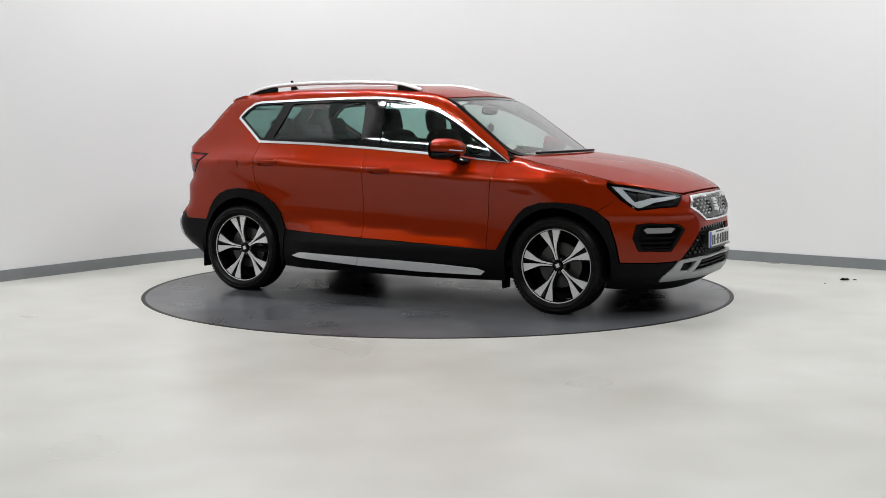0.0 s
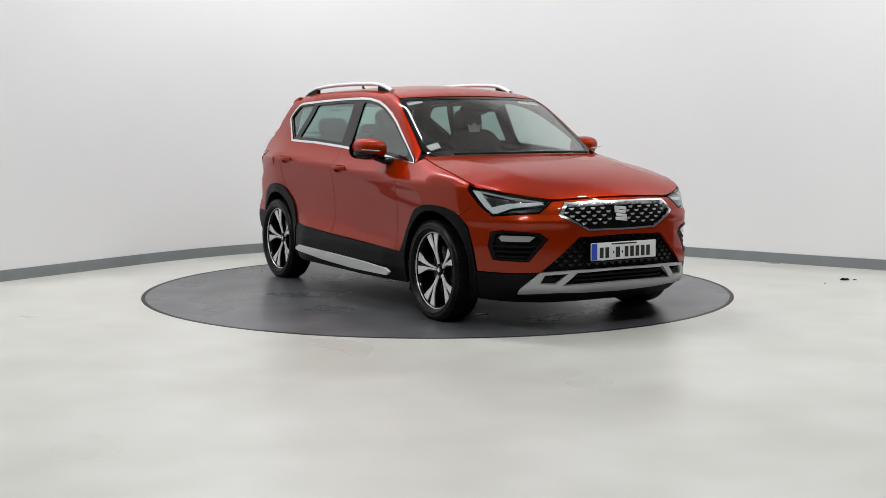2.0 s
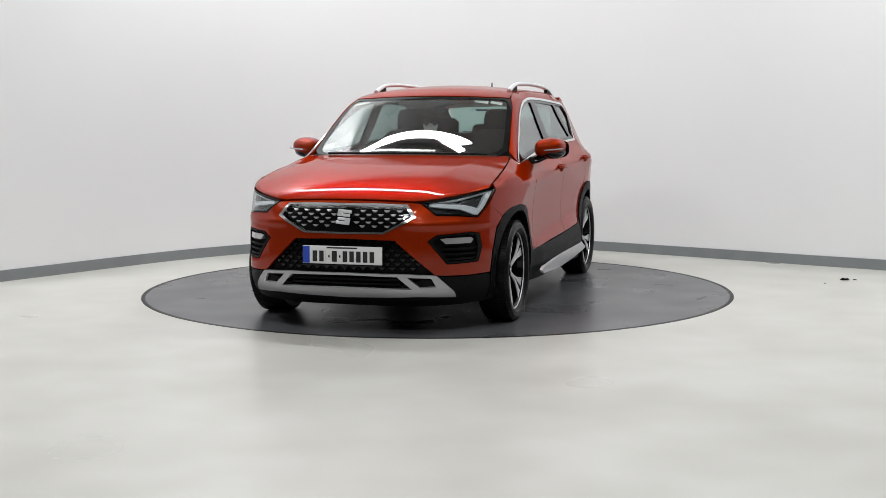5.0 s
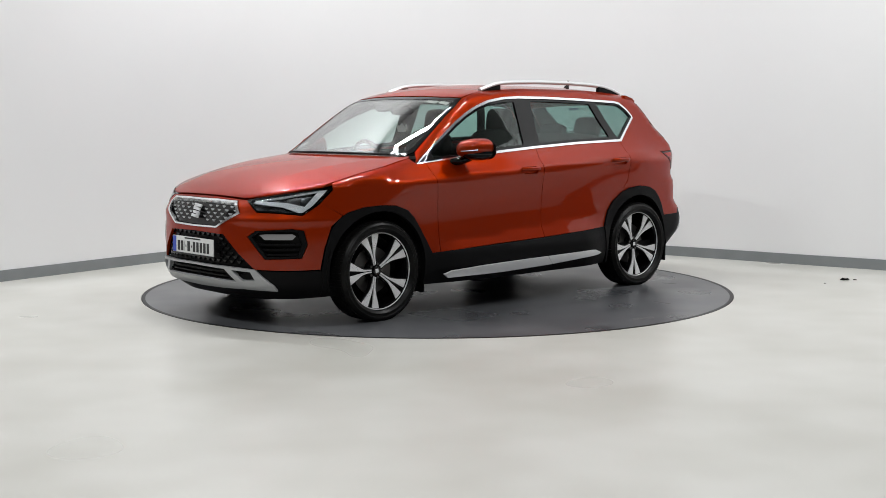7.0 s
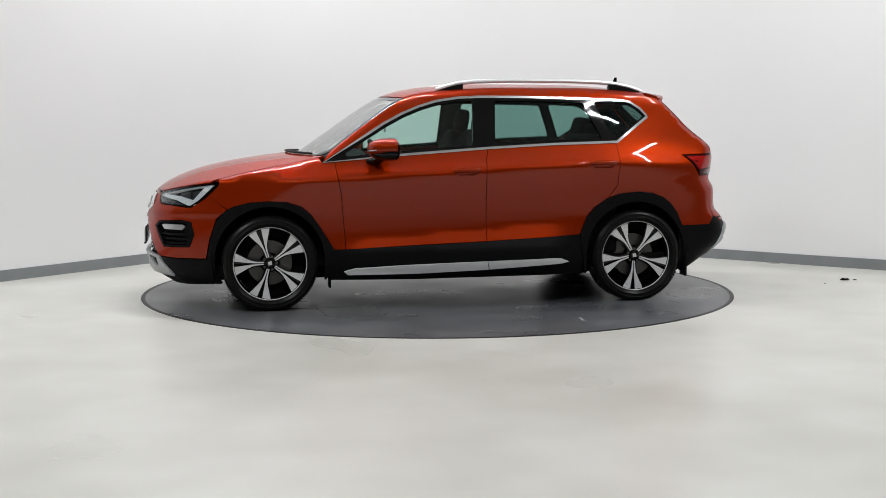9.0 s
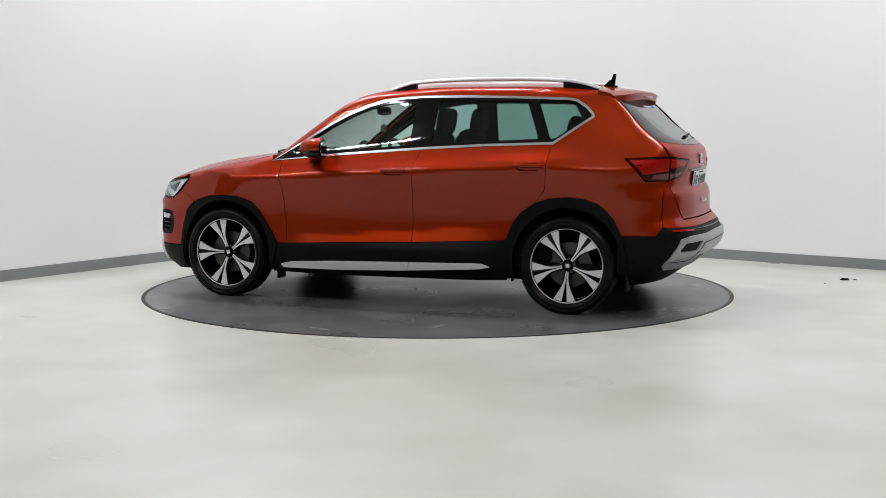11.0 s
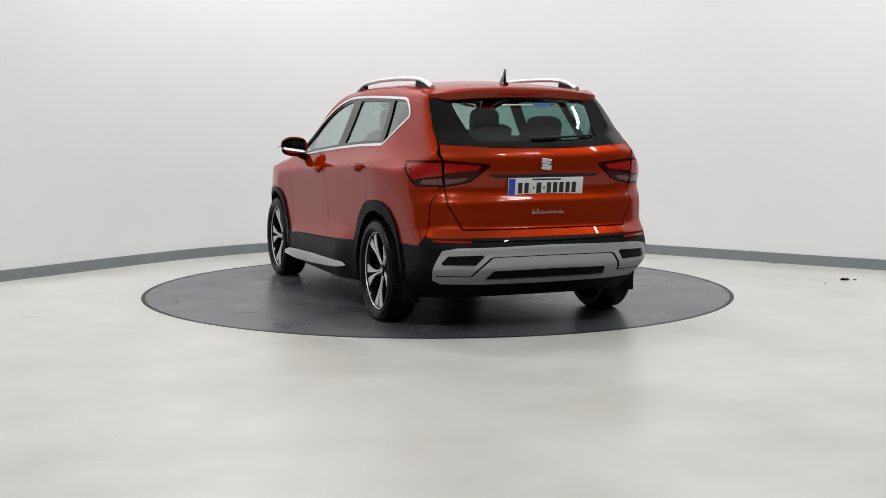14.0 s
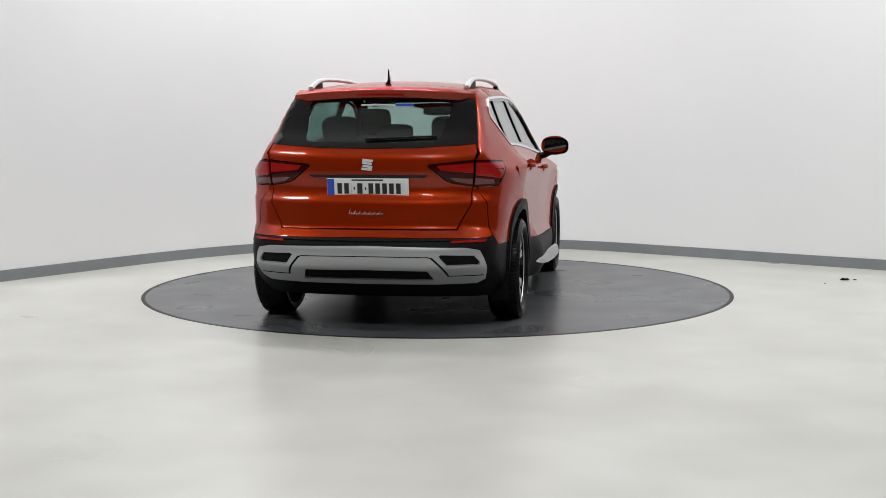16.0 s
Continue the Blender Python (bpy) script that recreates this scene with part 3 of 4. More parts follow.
def side_of_car(way):
    s = 1 if way == "left" else -1
    shell = panel("body_side", way, lift(WS_EDGE)[:-1] + lift(ROOF_EDGE) + REAR_EDGE + [(-1.91, 0.543)]
                  + ARCH_R[:8] + [(-1.168, 0.840), (-1.180, 0.98), (-1.187, 1.142)] + WINDOW[4:] + [(0.943, 1.024)], PAINT, car, gap=0.0015, depth=0.018, step=0.05, back=DARK)
    panel("fuel_flap", way, rounded([(-1.545, 1.022), (-1.335, 1.026), (-1.315, 0.95), (-1.52, 0.95)], 0.02), PAINT, shell, level=0.0025, depth=0.004, step=0.03) if s < 0 else None
    panel("fender", way, lift(HOOD_EDGE)[::-1] + [(1.66, 0.868), (1.74, 0.79), (1.60, 0.705)] + ARCH_F[8::-1] + [(0.796, 0.405), (0.80, 0.5), (0.824, 0.80), (0.848, 0.92), (0.862, 1.022), (0.945, 1.020)],
          PAINT, car, gap=0.0022, depth=0.015, step=0.045, back=DARK)
    door = panel("front_door", way, [(0.862, 1.022), (0.848, 0.92), (0.824, 0.80), (0.80, 0.5), (0.796, 0.418), (0.3, 0.440), (-0.203, 0.458), (-0.203, 0.96), (-0.212, 1.03), (-0.235, 1.107), (0.35, 1.066)],
                 PAINT, car, holes=[pocket(-0.152, 0.028, 0.957)], gap=0.0022, depth=0.03, step=0.04, back=DARK)
    rear = panel("rear_door", way, [(-0.235, 1.107), (-0.212, 1.03), (-0.203, 0.96), (-0.203, 0.458), (-0.55, 0.475), (-0.893, 0.492)] + ARCH_R[::-1][1:5] + [(-1.168, 0.840), (-1.180, 0.98), (-1.187, 1.144), (-0.7, 1.132)],
                 PAINT, car, holes=[pocket(-1.148, -0.958, 1.001)], gap=0.0022, depth=0.03, step=0.04, back=DARK)
    for d, hx0, hx1, hz in ((door, -0.152, 0.028, 0.957), (rear, -1.148, -0.958, 1.001)):
        # a pocket and a grip that stands out over it
        panel("handle_pocket", way, shrink(pocket(hx0, hx1, hz), -0.004), PAINT, d, level=-0.022, depth=0.003, step=0.03)
        bm = bmesh.new()
        path = []
        for k in range(13):
            x = hx0 + (hx1 - hx0) * k / 12
            p = skin(way, x, hz + 0.004)
            bow = 0.030 * (1 - abs(2 * k / 12 - 1) ** 4) + 0.002
            path.append((p[0], p[1] + s * bow, p[2]))
        sweep(bm, path, oval(0.009, 0.014))
        part("handle", bm, PAINT, d, "body-coloured pull handle")
    # glass, black frame and bright surround
    inner = shrink(WINDOW, 0.013)
    panes = [clip(clip(inner, np.array((-0.16, 1.3)), np.array((1.0, 0.06))), np.array((0.80, 1.1)), np.array((-1.0, 0.0))),
             clip(clip(inner, np.array((-0.285, 1.3)), np.array((-1.0, -0.08))), np.array((-1.055, 1.3)), np.array((1.0, -0.44))),
             clip(inner, np.array((-1.105, 1.3)), np.array((-1.0, 0.44)))]
    panes = [rounded(shrink(p, w), 0.02) for p, w in zip(panes, (0.020, 0.020, 0.012))]
    panel("window_trim", way, shrink(WINDOW, -0.004), CHROME, car, holes=[inner], level=0.006, depth=0.014, step=0.03, label="bright silver window surround")
    panel("window_frame", way, inner, GLOSS_BLACK, car, holes=panes, level=-0.002, depth=0.014, step=0.05, label="gloss black window pillars and frame", back=DARK)
    for p, m in zip(panes, (GLASS, PRIVACY, PRIVACY)):
        panel("side_window", way, shrink(p, -0.006), m, car, level=-0.012, depth=0.003, step=0.08, label="tinted side window glass")
    # black lower cladding
    panel("sill", way, [(0.90, 0.418), (0.3, 0.438), (-0.203, 0.457), (-0.9, 0.494), (-0.93, 0.36), (-0.90, 0.215), (0.3, 0.200), (0.92, 0.205), (0.94, 0.33)], BLACK, car, level=0.007, depth=0.02, step=0.05, label="black plastic sill cladding")
    for name, run, cx in (("wheel_arch_trim", ARCH_F, 1.319), ("wheel_arch_trim", ARCH_R[::-1], -1.319)):
        low = [(cx + (0.40 if cx > 0 else -0.40), 0.20), (cx + (0.385 if cx > 0 else -0.385), 0.22)]
        lip = arch(cx, 0.345, 0.378, 5, 175, 24)
        if cx > 0:
            ring = [(0.93, 0.21), (0.872, 0.405)] + run[1:] + [(1.735, 0.20), (1.70, 0.19)] + lip + [(0.945, 0.21)]
        else:
            ring = [(-0.93, 0.21), (-0.893, 0.49)] + run[1:] + [(-1.72, 0.40), (-1.73, 0.21), (-1.70, 0.20)] + [(2 * cx - x, z) for x, z in lip] + [(-0.945, 0.21)]
        panel(name, way, ring, BLACK, car, level=0.014, depth=0.03, step=0.04, label="black plastic wheel arch cladding")
        bm = bmesh.new()
        turn = [(cx + 0.40 * math.cos(a), 0.345 + 0.40 * math.sin(a)) for a in np.linspace(-0.3, math.pi + 0.3, 28)]
        rows = [[bm.verts.new((x, s * y, z)) for y in (0.55, 0.84)] for x, z in turn]
        for r, q in zip(rows, rows[1:]):
            bm.faces.new((r[0], r[1], q[1], q[0]))
        cap = [r[0] for r in rows]
        bm.faces.new(cap)
        part("arch_liner", bm, DARK, car, "dark felt wheel arch liner")
        # a mud flap behind the wheel
        fx = cx - 0.415 if cx > 0 else cx - 0.40
        y0, y1 = sorted((s * 0.72, s * 0.83))
        part("mud_flap", boxed(fx - 0.008, fx + 0.008, y0, y1, 0.145 if cx > 0 else 0.165, 0.36, bevel=0.004), BLACK, car)
    for x0, x1, ends in ((0.815, -0.196, 1), (-0.204, -0.797, 0)):
        if ends:
            o = [(0.815, 0.268), (0.74, 0.286), (0.4, 0.302), (-0.198, 0.318), (-0.198, 0.266), (0.3, 0.250), (0.79, 0.246)]
        else:
            o = [(-0.204, 0.318), (-0.68, 0.332), (-0.74, 0.328), (-0.797, 0.306), (-0.74, 0.296), (-0.204, 0.267)]
        panel("side_strip", way, o, STRIP, car, level=lambda a, b: 0.010 + 0.95 * np.clip(0.33 - b, 0, 0.1), depth=0.02, step=0.05, label="satin silver side strip")
    # roof rail
    bm = bmesh.new()
    pts = [(0.10, 1.530), (0.02, 1.556), (-0.06, 1.577), (-0.18, 1.590), (-0.47, 1.599), (-0.85, 1.598), (-1.10, 1.590), (-1.25, 1.578), (-1.36, 1.556), (-1.46, 1.522)]
    sweep(bm, [(x, s * (0.525 + 0.004 * math.cos(x)), z) for x, z in pts], oval(0.019, 0.015))
    rail = part("roof_rail", bm, STRIP, car, "silver roof rail")
    for x0, x1 in ((0.09, -0.10), (-1.20, -1.44)):
        bm = bmesh.new()
        top = [(x0 + (x1 - x0) * k / 8) for k in range(9)]
        zs = np.interp(top, [p[0] for p in pts][::-1], [p[1] for p in pts][::-1])
        rows = []
        for x, z in zip(top, zs):
            rows.append([bm.verts.new((x, s * (0.530 + dy), zz)) for dy, zz in ((-0.016, 1.49), (0.018, 1.49), (0.014, z - 0.008), (-0.012, z - 0.008))])
        for r, q in zip(rows, rows[1:]):
            for i in range(4):
                bm.faces.new((r[i], r[(i + 1) % 4], q[(i + 1) % 4], q[i]))
        bm.faces.new(rows[0]), bm.faces.new(rows[-1])
        part("rail_foot", bm, BLACK, rail, "black plastic foot")
    # door mirror
    bm = bmesh.new()
    bmesh.ops.create_uvsphere(bm, u_segments=32, v_segments=20, radius=1)
    for v in bm.verts:
        x, y, z = v.co
        q = (abs(x) ** 2.6 + abs(y) ** 3 + abs(z) ** 2.8) ** (1 / 2.8)
        x, y, z = x / max(q, 1e-6), y / max(q, 1e-6), z / max(q, 1e-6)
        x = max(x, -0.25)
        hz = 0.074 * (1 - 0.25 * max(y, 0) ** 2) if z > 0 else 0.062 * (1 - 0.35 * max(y, 0))
        v.co = (0.50 + 0.14 * x - 0.02 * y, s * (0.935 + 0.104 * y), 1.112 + hz * z + 0.008 * y)
    mirror = part("door_mirror", bm, PAINT, car, "body-coloured door mirror on a black foot")
    bm = bmesh.new()
    bmesh.ops.create_uvsphere(bm, u_segments=28, v_segments=14, radius=1)
    for v in bm.verts:
        x, y, z = v.co
        x = max(x, -0.2)
        v.co = (0.495 + 0.132 * x - 0.02 * y, s * (0.94 + 0.10 * y), 1.085 + 0.052 * min(z, 0.25))
    part("lower_shell", bm, GLOSS_BLACK, mirror)
    bm = bmesh.new()
    sweep(bm, [(0.60, s * 0.79, 1.02), (0.57, s * 0.85, 1.032), (0.53, s * 0.90, 1.055)], lambda t: oval(0.05 - 0.012 * t, 0.030 - 0.006 * t))
    part("mirror_foot", bm, GLOSS_BLACK, mirror)
    bm = bmesh.new()
    bmesh.ops.create_circle(bm, cap_ends=True, segments=28, radius=1)
    for v in bm.verts:
        a, b = v.co.x, v.co.y
        k = (abs(a) ** 3 + abs(b) ** 3) ** (1 / 3)
        v.co = (0.462 - 0.02 * a, s * (0.945 + 0.088 * a / max(k, 1e-6)), 1.108 + 0.052 * b / max(k, 1e-6))
    bezel = bm.copy()
    for v in bezel.verts:
        v.co = Vector((0.464, s * 0.945, 1.108)) + (v.co - Vector((0.464, s * 0.945, 1.108))) * 1.25
    bmesh.ops.solidify(bezel, geom=bezel.faces[:], thickness=0.004)
    part("mirror_bezel", bezel, GLOSS_BLACK, mirror, "black mirror back")
    bmesh.ops.translate(bm, vec=(-0.008, 0, 0), verts=bm.verts)
    bmesh.ops.solidify(bm, geom=bm.faces[:], thickness=0.003)
    part("mirror_glass", bm, MIRROR, mirror, "mirror glass")
    bm = bmesh.new()
    sweep(bm, [(0.632, s * 0.87, 1.098), (0.64, s * 0.95, 1.10), (0.60, s * 1.04, 1.108)], oval(0.006, 0.005, 8))
    part("indicator", bm, CLEAR_LENS, mirror)


side_of_car("left")
side_of_car("right")

# hood, windscreen and roof
lead = [skin("nose", *q) for q in ((0, 0.828), (7, 0.828), (14, 0.826), (21, 0.822), (26, 0.818), (30, 0.822), (35, 0.834), (40, 0.847), (46, 0.861), (52, 0.874), (57, 0.882))]
hood_half = [(p[0], p[1]) for p in lead] + HOOD_EDGE + [(0.93, 0.72), (0.985, 0.66), (1.07, 0.5), (1.13, 0.25), (1.15, 0.0)]
hood = panel("hood", "top", hood_half + [(x, -y) for x, y in hood_half[::-1] if y > 1e-6], PAINT, car, gap=0.002, depth=0.02, step=0.028, back=DARK)
ws_half = [(1.135, 0.0), (1.115, 0.25), (1.055, 0.5), (0.975, 0.645), (0.885, 0.71)] + [(x, y - 0.004) for x, y in WS_EDGE[1:]] + [(0.40, 0.45), (0.44, 0.2), (0.448, 0.0)]
ws = ws_half + [(x, -y) for x, y in ws_half[::-1] if y > 1e-6]
clear = rounded(shrink(ws, 0.035), 0.05)
panel("windscreen_border", "top", ws, GLOSS_BLACK, car, holes=[clear], level=-0.004, depth=0.008, step=0.05, label="black printed windscreen border", back=DARK)
panel("windscreen", "top", shrink(clear, -0.008), WIND_GLASS, car, level=-0.006, depth=0.004, step=0.04, label="clear laminated windscreen")
panel("sensor_cover", "top", rounded([(0.49, -0.23), (0.49, 0.23), (0.555, 0.12), (0.60, 0.06), (0.60, -0.06), (0.555, -0.12)], 0.02), GLOSS_BLACK, car, level=-0.012, depth=0.02, step=0.05)
roof_half = [(0.44, 0.0), (0.432, 0.2), (0.392, 0.45), (0.34, 0.594)] + ROOF_EDGE[1:] + [(-1.53, 0.40), (-1.53, 0.0)]
panel("roof", "top", roof_half + [(x, -y) for x, y in roof_half[::-1] if y > 1e-6], PAINT, car, depth=0.02, step=0.06, gap=0.001, back=HEADLINER)

# nose
bumper_half = [(0, 0.822), (12, 0.820), (22, 0.814), (28.2, 0.806), (33.0, 0.734), (41.0, 0.729), (49.6, 0.714), (53.6, 0.758), (56.5, 0.792), (64.8, 0.705), (60.2, 0.64), (57.4, 0.50), (55.8, 0.367), (44, 0.366),
               (32.4, 0.372), (25.5, 0.475), (18.6, 0.585), (0, 0.592)]
GRILLE = [(0, 0.806), (12, 0.8075), (23.6, 0.802), (26.2, 0.724), (14.9, 0.626), (0, 0.622)]
GRILLE_IN = [(0, 0.7965), (12, 0.798), (22.6, 0.793), (24.6, 0.728), (14.7, 0.637), (0, 0.633)]
FOG = [(29.8, 0.580), (33.0, 0.617), (45.5, 0.630), (50.0, 0.618), (51.3, 0.53), (49.2, 0.445), (36.4, 0.440)]
bumper = panel("front_bumper", "nose", mirrored(bumper_half), PAINT, car, holes=[mirrored(GRILLE), FOG, [(-a, b) for a, b in FOG]], depth=0.02, step=0.035, gap=0.0018, back=DARK)
grille = panel("grille_frame", "nose", mirrored(GRILLE), CHROME, car, holes=[mirrored(GRILLE_IN)], level=0.007, depth=0.03, step=0.02, label="bright chrome six-sided grille frame")
panel("grille_back", "nose", mirrored(GRILLE_IN), GLOSS_BLACK, grille, level=-0.022, depth=0.01, step=0.04, label="black honeycomb grille")


def chevron(w, h, d):
    me = bpy.data.meshes.new("grille_stud")
    v = [(-w, h * 0.5, 0), (w, h * 0.5, 0), (w * 0.35, -h * 0.5, 0), (-w * 0.35, -h * 0.5, 0), (-w * 0.8, h * 0.5, d), (w * 0.8, h * 0.5, d), (w * 0.2, -h * 0.3, d), (-w * 0.2, -h * 0.3, d)]
    me.from_pydata(v, [], [(4, 7, 6, 5), (0, 1, 5, 4), (1, 2, 6, 5), (2, 3, 7, 6), (3, 0, 4, 7), (0, 3, 2, 1)])
    bm = bmesh.new()
    bm.from_mesh(me)
    bmesh.ops.recalc_face_normals(bm, faces=bm.faces)
    bm.to_mesh(me)
    bm.free()
    return me


stud = chevron(0.020, 0.0125, 0.006)
stud.materials.append(SILVER)
core = np.array(shrink(np.array(mirrored(GRILLE_IN)) * np.array([ARC, 1]), 0.014))
for row in range(7):
    for col in range(-9, 10):
        a, b = (col + (0.5 if row % 2 else 0)) * 4.6, 0.780 - row * 0.0225
        if abs(a) * ARC < 0.055 and abs(b - 0.722) < 0.055:
            continue
        if inside(np.array([a * ARC]), np.array([b]), core)[0]:
            ob = new("grille_stud", stud)
            ob.parent = grille
            ob.matrix_basis = frame_at("nose", a, b, -0.022)


def badge(way, z, size, level, parent):
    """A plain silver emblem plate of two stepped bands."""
    m = frame_at(way, 0, z, level)
    bm = bmesh.new()
    for x0, x1, y0, y1 in ((-0.5, 0.5, 0.30, 0.52), (-0.5, 0.42, 0.04, 0.24), (-0.42, 0.5, -0.24, -0.04), (-0.5, 0.5, -0.52, -0.30), (-0.5, -0.14, 0.1, 0.5), (0.14, 0.5, -0.5, -0.1)):
        box(bm, x0 * size, x1 * size, y0 * size, y1 * size, 0, 0.010, bevel=0.002, m=m @ pose(0, 0, 0, 0, 0, -6))
    return part("badge", bm, STRIP, parent, "silver emblem")


badge("nose", 0.722, 0.088, -0.004, grille)

# lower intake, skid plate and the black lower bumper
intake = panel("lower_intake", "nose", mirrored([(0, 0.600), (19.2, 0.592), (33.5, 0.364), (0, 0.372)]), BLACK, car, level=-0.035, depth=0.01, step=0.05, label="black mesh lower air intake")
mesh_bit = chevron(0.026, 0.022, 0.010)
mesh_bit.materials.append(GLOSS_BLACK)
core = np.array([(-30 * ARC, 0.385), (-19 * ARC, 0.58), (19 * ARC, 0.58), (30 * ARC, 0.385)])
for row in range(8):
    for col in range(-9, 10):
        a, b = (col + (0.5 if row % 2 else 0)) * 3.6, 0.572 - row * 0.027
        if inside(np.array([a * ARC]), np.array([b]), core)[0] and not (abs(a) < 13.5 and 0.43 < b < 0.555):
            ob = new("mesh_cell", mesh_bit)
            ob.parent = intake
            ob.matrix_basis = frame_at("nose", a, b, -0.035)
panel("lower_bumper", "nose", mirrored([(0, 0.30), (20, 0.30), (32.3, 0.366), (44, 0.360), (56, 0.361), (58.5, 0.30), (61.0, 0.19), (45, 0.175), (30, 0.165), (0, 0.165)]), BLACK, car, level=-0.004, depth=0.02, step=0.045, label="black plastic lower bumper", back=DARK)
skid = panel("skid_plate", "nose", mirrored([(0, 0.384), (20, 0.382), (32.6, 0.372), (36.5, 0.310), (39.4, 0.266), (40.4, 0.232), (27, 0.240), (0, 0.228)]), SILVER, car,
             holes=[[(30.9, 0.356), (22.8, 0.363), (27.2, 0.297), (32.6, 0.302)], [(-a, b) for a, b in [(30.9, 0.356), (22.8, 0.363), (27.2, 0.297), (32.6, 0.302)]], mirrored([(0, 0.372), (19.4, 0.367), (24.6, 0.287), (0, 0.291)])],
             level=0.014, depth=0.028, step=0.03, label="satin silver front skid plate")
panel("skid_back", "nose", mirrored([(0, 0.38), (20, 0.38), (33, 0.365), (35, 0.29), (0, 0.28)]), DARK, skid, level=-0.03, depth=0.01, step=0.06, label="dark lower opening")
for z in (0.318, 0.345):
    panel("lower_slat", "nose", [(-21, z - 0.006), (21, z - 0.006), (20, z + 0.006), (-20, z + 0.006)], BLACK, skid, level=-0.012, depth=0.018, step=0.05)

# lamps
for s in (1, -1):
    def f(pts):
        return [(s * a, b) for a, b in pts]
    lamp = panel("headlamp", "nose", f(HEADLAMP), LAMP_GLASS, car, level=0.0, depth=0.004, step=0.04, gap=0.002, label="clear angular LED headlamp")
    panel("lamp_bowl", "nose", f(HEADLAMP), BOWL, lamp, level=-0.045, depth=0.01, step=0.04, label="black lamp bowl")
    panel("lamp_rim", "nose", f(HEADLAMP), GLOSS_BLACK, lamp, holes=[shrink(np.array(f(HEADLAMP)) * np.array([ARC, 1]), 0.008) / np.array([ARC, 1])], level=0.001, depth=0.045, step=0.03)
    panel("light_guide", "nose", f([(58.8, 0.871), (55.6, 0.867), (50.3, 0.768), (44.0, 0.794), (32.4, 0.804), (31.0, 0.790), (42.5, 0.766), (48.0, 0.732), (50.8, 0.731)]), LIGHT_BAR, lamp, level=-0.012, depth=0.02, step=0.02, label="white arrow-shaped daytime light guide")
    panel("light_guide", "nose", f([(55.5, 0.868), (40.0, 0.834), (31.0, 0.808), (31.4, 0.801), (40.0, 0.821), (55.0, 0.856)]), LIGHT_BAR, lamp, level=-0.014, depth=0.02, step=0.02)
    panel("projector", "nose", f([(49, 0.825), (44, 0.815), (43.5, 0.795), (48.5, 0.775)]), BRAKE, lamp, level=-0.03, depth=0.012, step=0.02, label="dark reflector")
    panel("projector", "nose", f([(41, 0.808), (36, 0.803), (36, 0.797), (41, 0.794)]), BRAKE, lamp, level=-0.03, depth=0.012, step=0.02)
    pod = panel("fog_lamp_pod", "nose", f(FOG), BLACK, car, holes=[f([(31.8, 0.578), (34.0, 0.603), (45.0, 0.614), (48.0, 0.604), (49.2, 0.53), (47.8, 0.460), (37.2, 0.456)])], level=0.002, depth=0.05, step=0.025, gap=0.002, label="black plastic fog lamp surround")
    panel("pod_back", "nose", f(FOG), DARK, pod, level=-0.045, depth=0.01, step=0.04)
    panel("fog_lamp", "nose", f([(34.2, 0.592), (36.5, 0.598), (46.0, 0.598), (47.2, 0.585), (46.0, 0.562), (36.2, 0.562)]), CLEAR_LENS, pod, level=-0.012, depth=0.03, step=0.02, label="clear fog lamp")
    for k in range(3):
        z = 0.536 - 0.031 * k
        panel("slat", "nose", f([(33.3 + 1.5 * k, z), (49.2, z), (49.0, z - 0.012), (34.0 + 1.5 * k, z - 0.012)]), BLACK, pod, level=-0.016, depth=0.03, step=0.04)


def number_plate(way, z, lean_level):
    m = frame_at(way, 0, z, lean_level)
    plate = part("number_plate", boxed(-0.258, 0.258, -0.055, 0.055, 0, 0.008, bevel=0.003, m=m), PLATE_WHITE, car, "white number plate with a blue band")
    part("blue_band", boxed(-0.256, -0.212, -0.052, 0.052, 0.008, 0.0092, m=m), PLATE_BLUE, plate)
    part("plate_holder", boxed(-0.262, 0.262, -0.066, -0.056, -0.004, 0.010, bevel=0.002, m=m), GLOSS_BLACK, plate)
    part("name_bar", boxed(-0.10, 0.10, 0.040, 0.049, 0.008, 0.009, m=m), INK, plate)
    x = -0.195
    for w in (0.044, 0.044, 0.016, 0.024, 0.048, 0.024, 0.044, 0.044, 0.044, 0.044, 0.044):
        tall = 0.008 if w == 0.024 else 0.033
        bar = boxed(x + 0.003, x + w - 0.012, -0.008 - tall, -0.008 + tall, 0.008, 0.0092, m=m)
        part("dark_bar", bar, INK, plate)
        x += w - 0.0005
    return plate


number_plate("nose", 0.493, 0.008)

# tail
gate_half = [(0, 1.157), (20, 1.160), (36, 1.172), (43.4, 1.184), (42.4, 1.147), (40.3, 1.066), (24.4, 1.040), (23.6, 1.028), (30.5, 0.938), (33.0, 0.922), (40.2, 0.902), (38.5, 0.80), (33.2, 0.646), (0, 0.646)]
gate = panel("tailgate", "tail", mirrored(gate_half), PAINT, car, gap=0.001, depth=0.02, step=0.04, back=DARK)
GLASS_HALF = [(0, 1.152), (20, 1.156), (36, 1.169), (43.2, 1.180), (46.5, 1.25), (50.0, 1.335), (55.0, 1.435), (40, 1.462), (0, 1.475)]
rear_out = np.array(mirrored(GLASS_HALF)) * np.array([ARC, 1])
rear_in = rounded(mirrored([(0, 1.170), (28.5, 1.176), (32.0, 1.205), (38.5, 1.31), (46.0, 1.42), (44.0, 1.447), (30, 1.456), (0, 1.460)]) * np.array([ARC, 1]), 0.03) / np.array([ARC, 1])
panel("rear_window_border", "tail", shrink(rear_out, -0.015) / np.array([ARC, 1]), GLOSS_BLACK, gate, holes=[rear_in], level=0.003, depth=0.008, step=0.05, back=DARK)
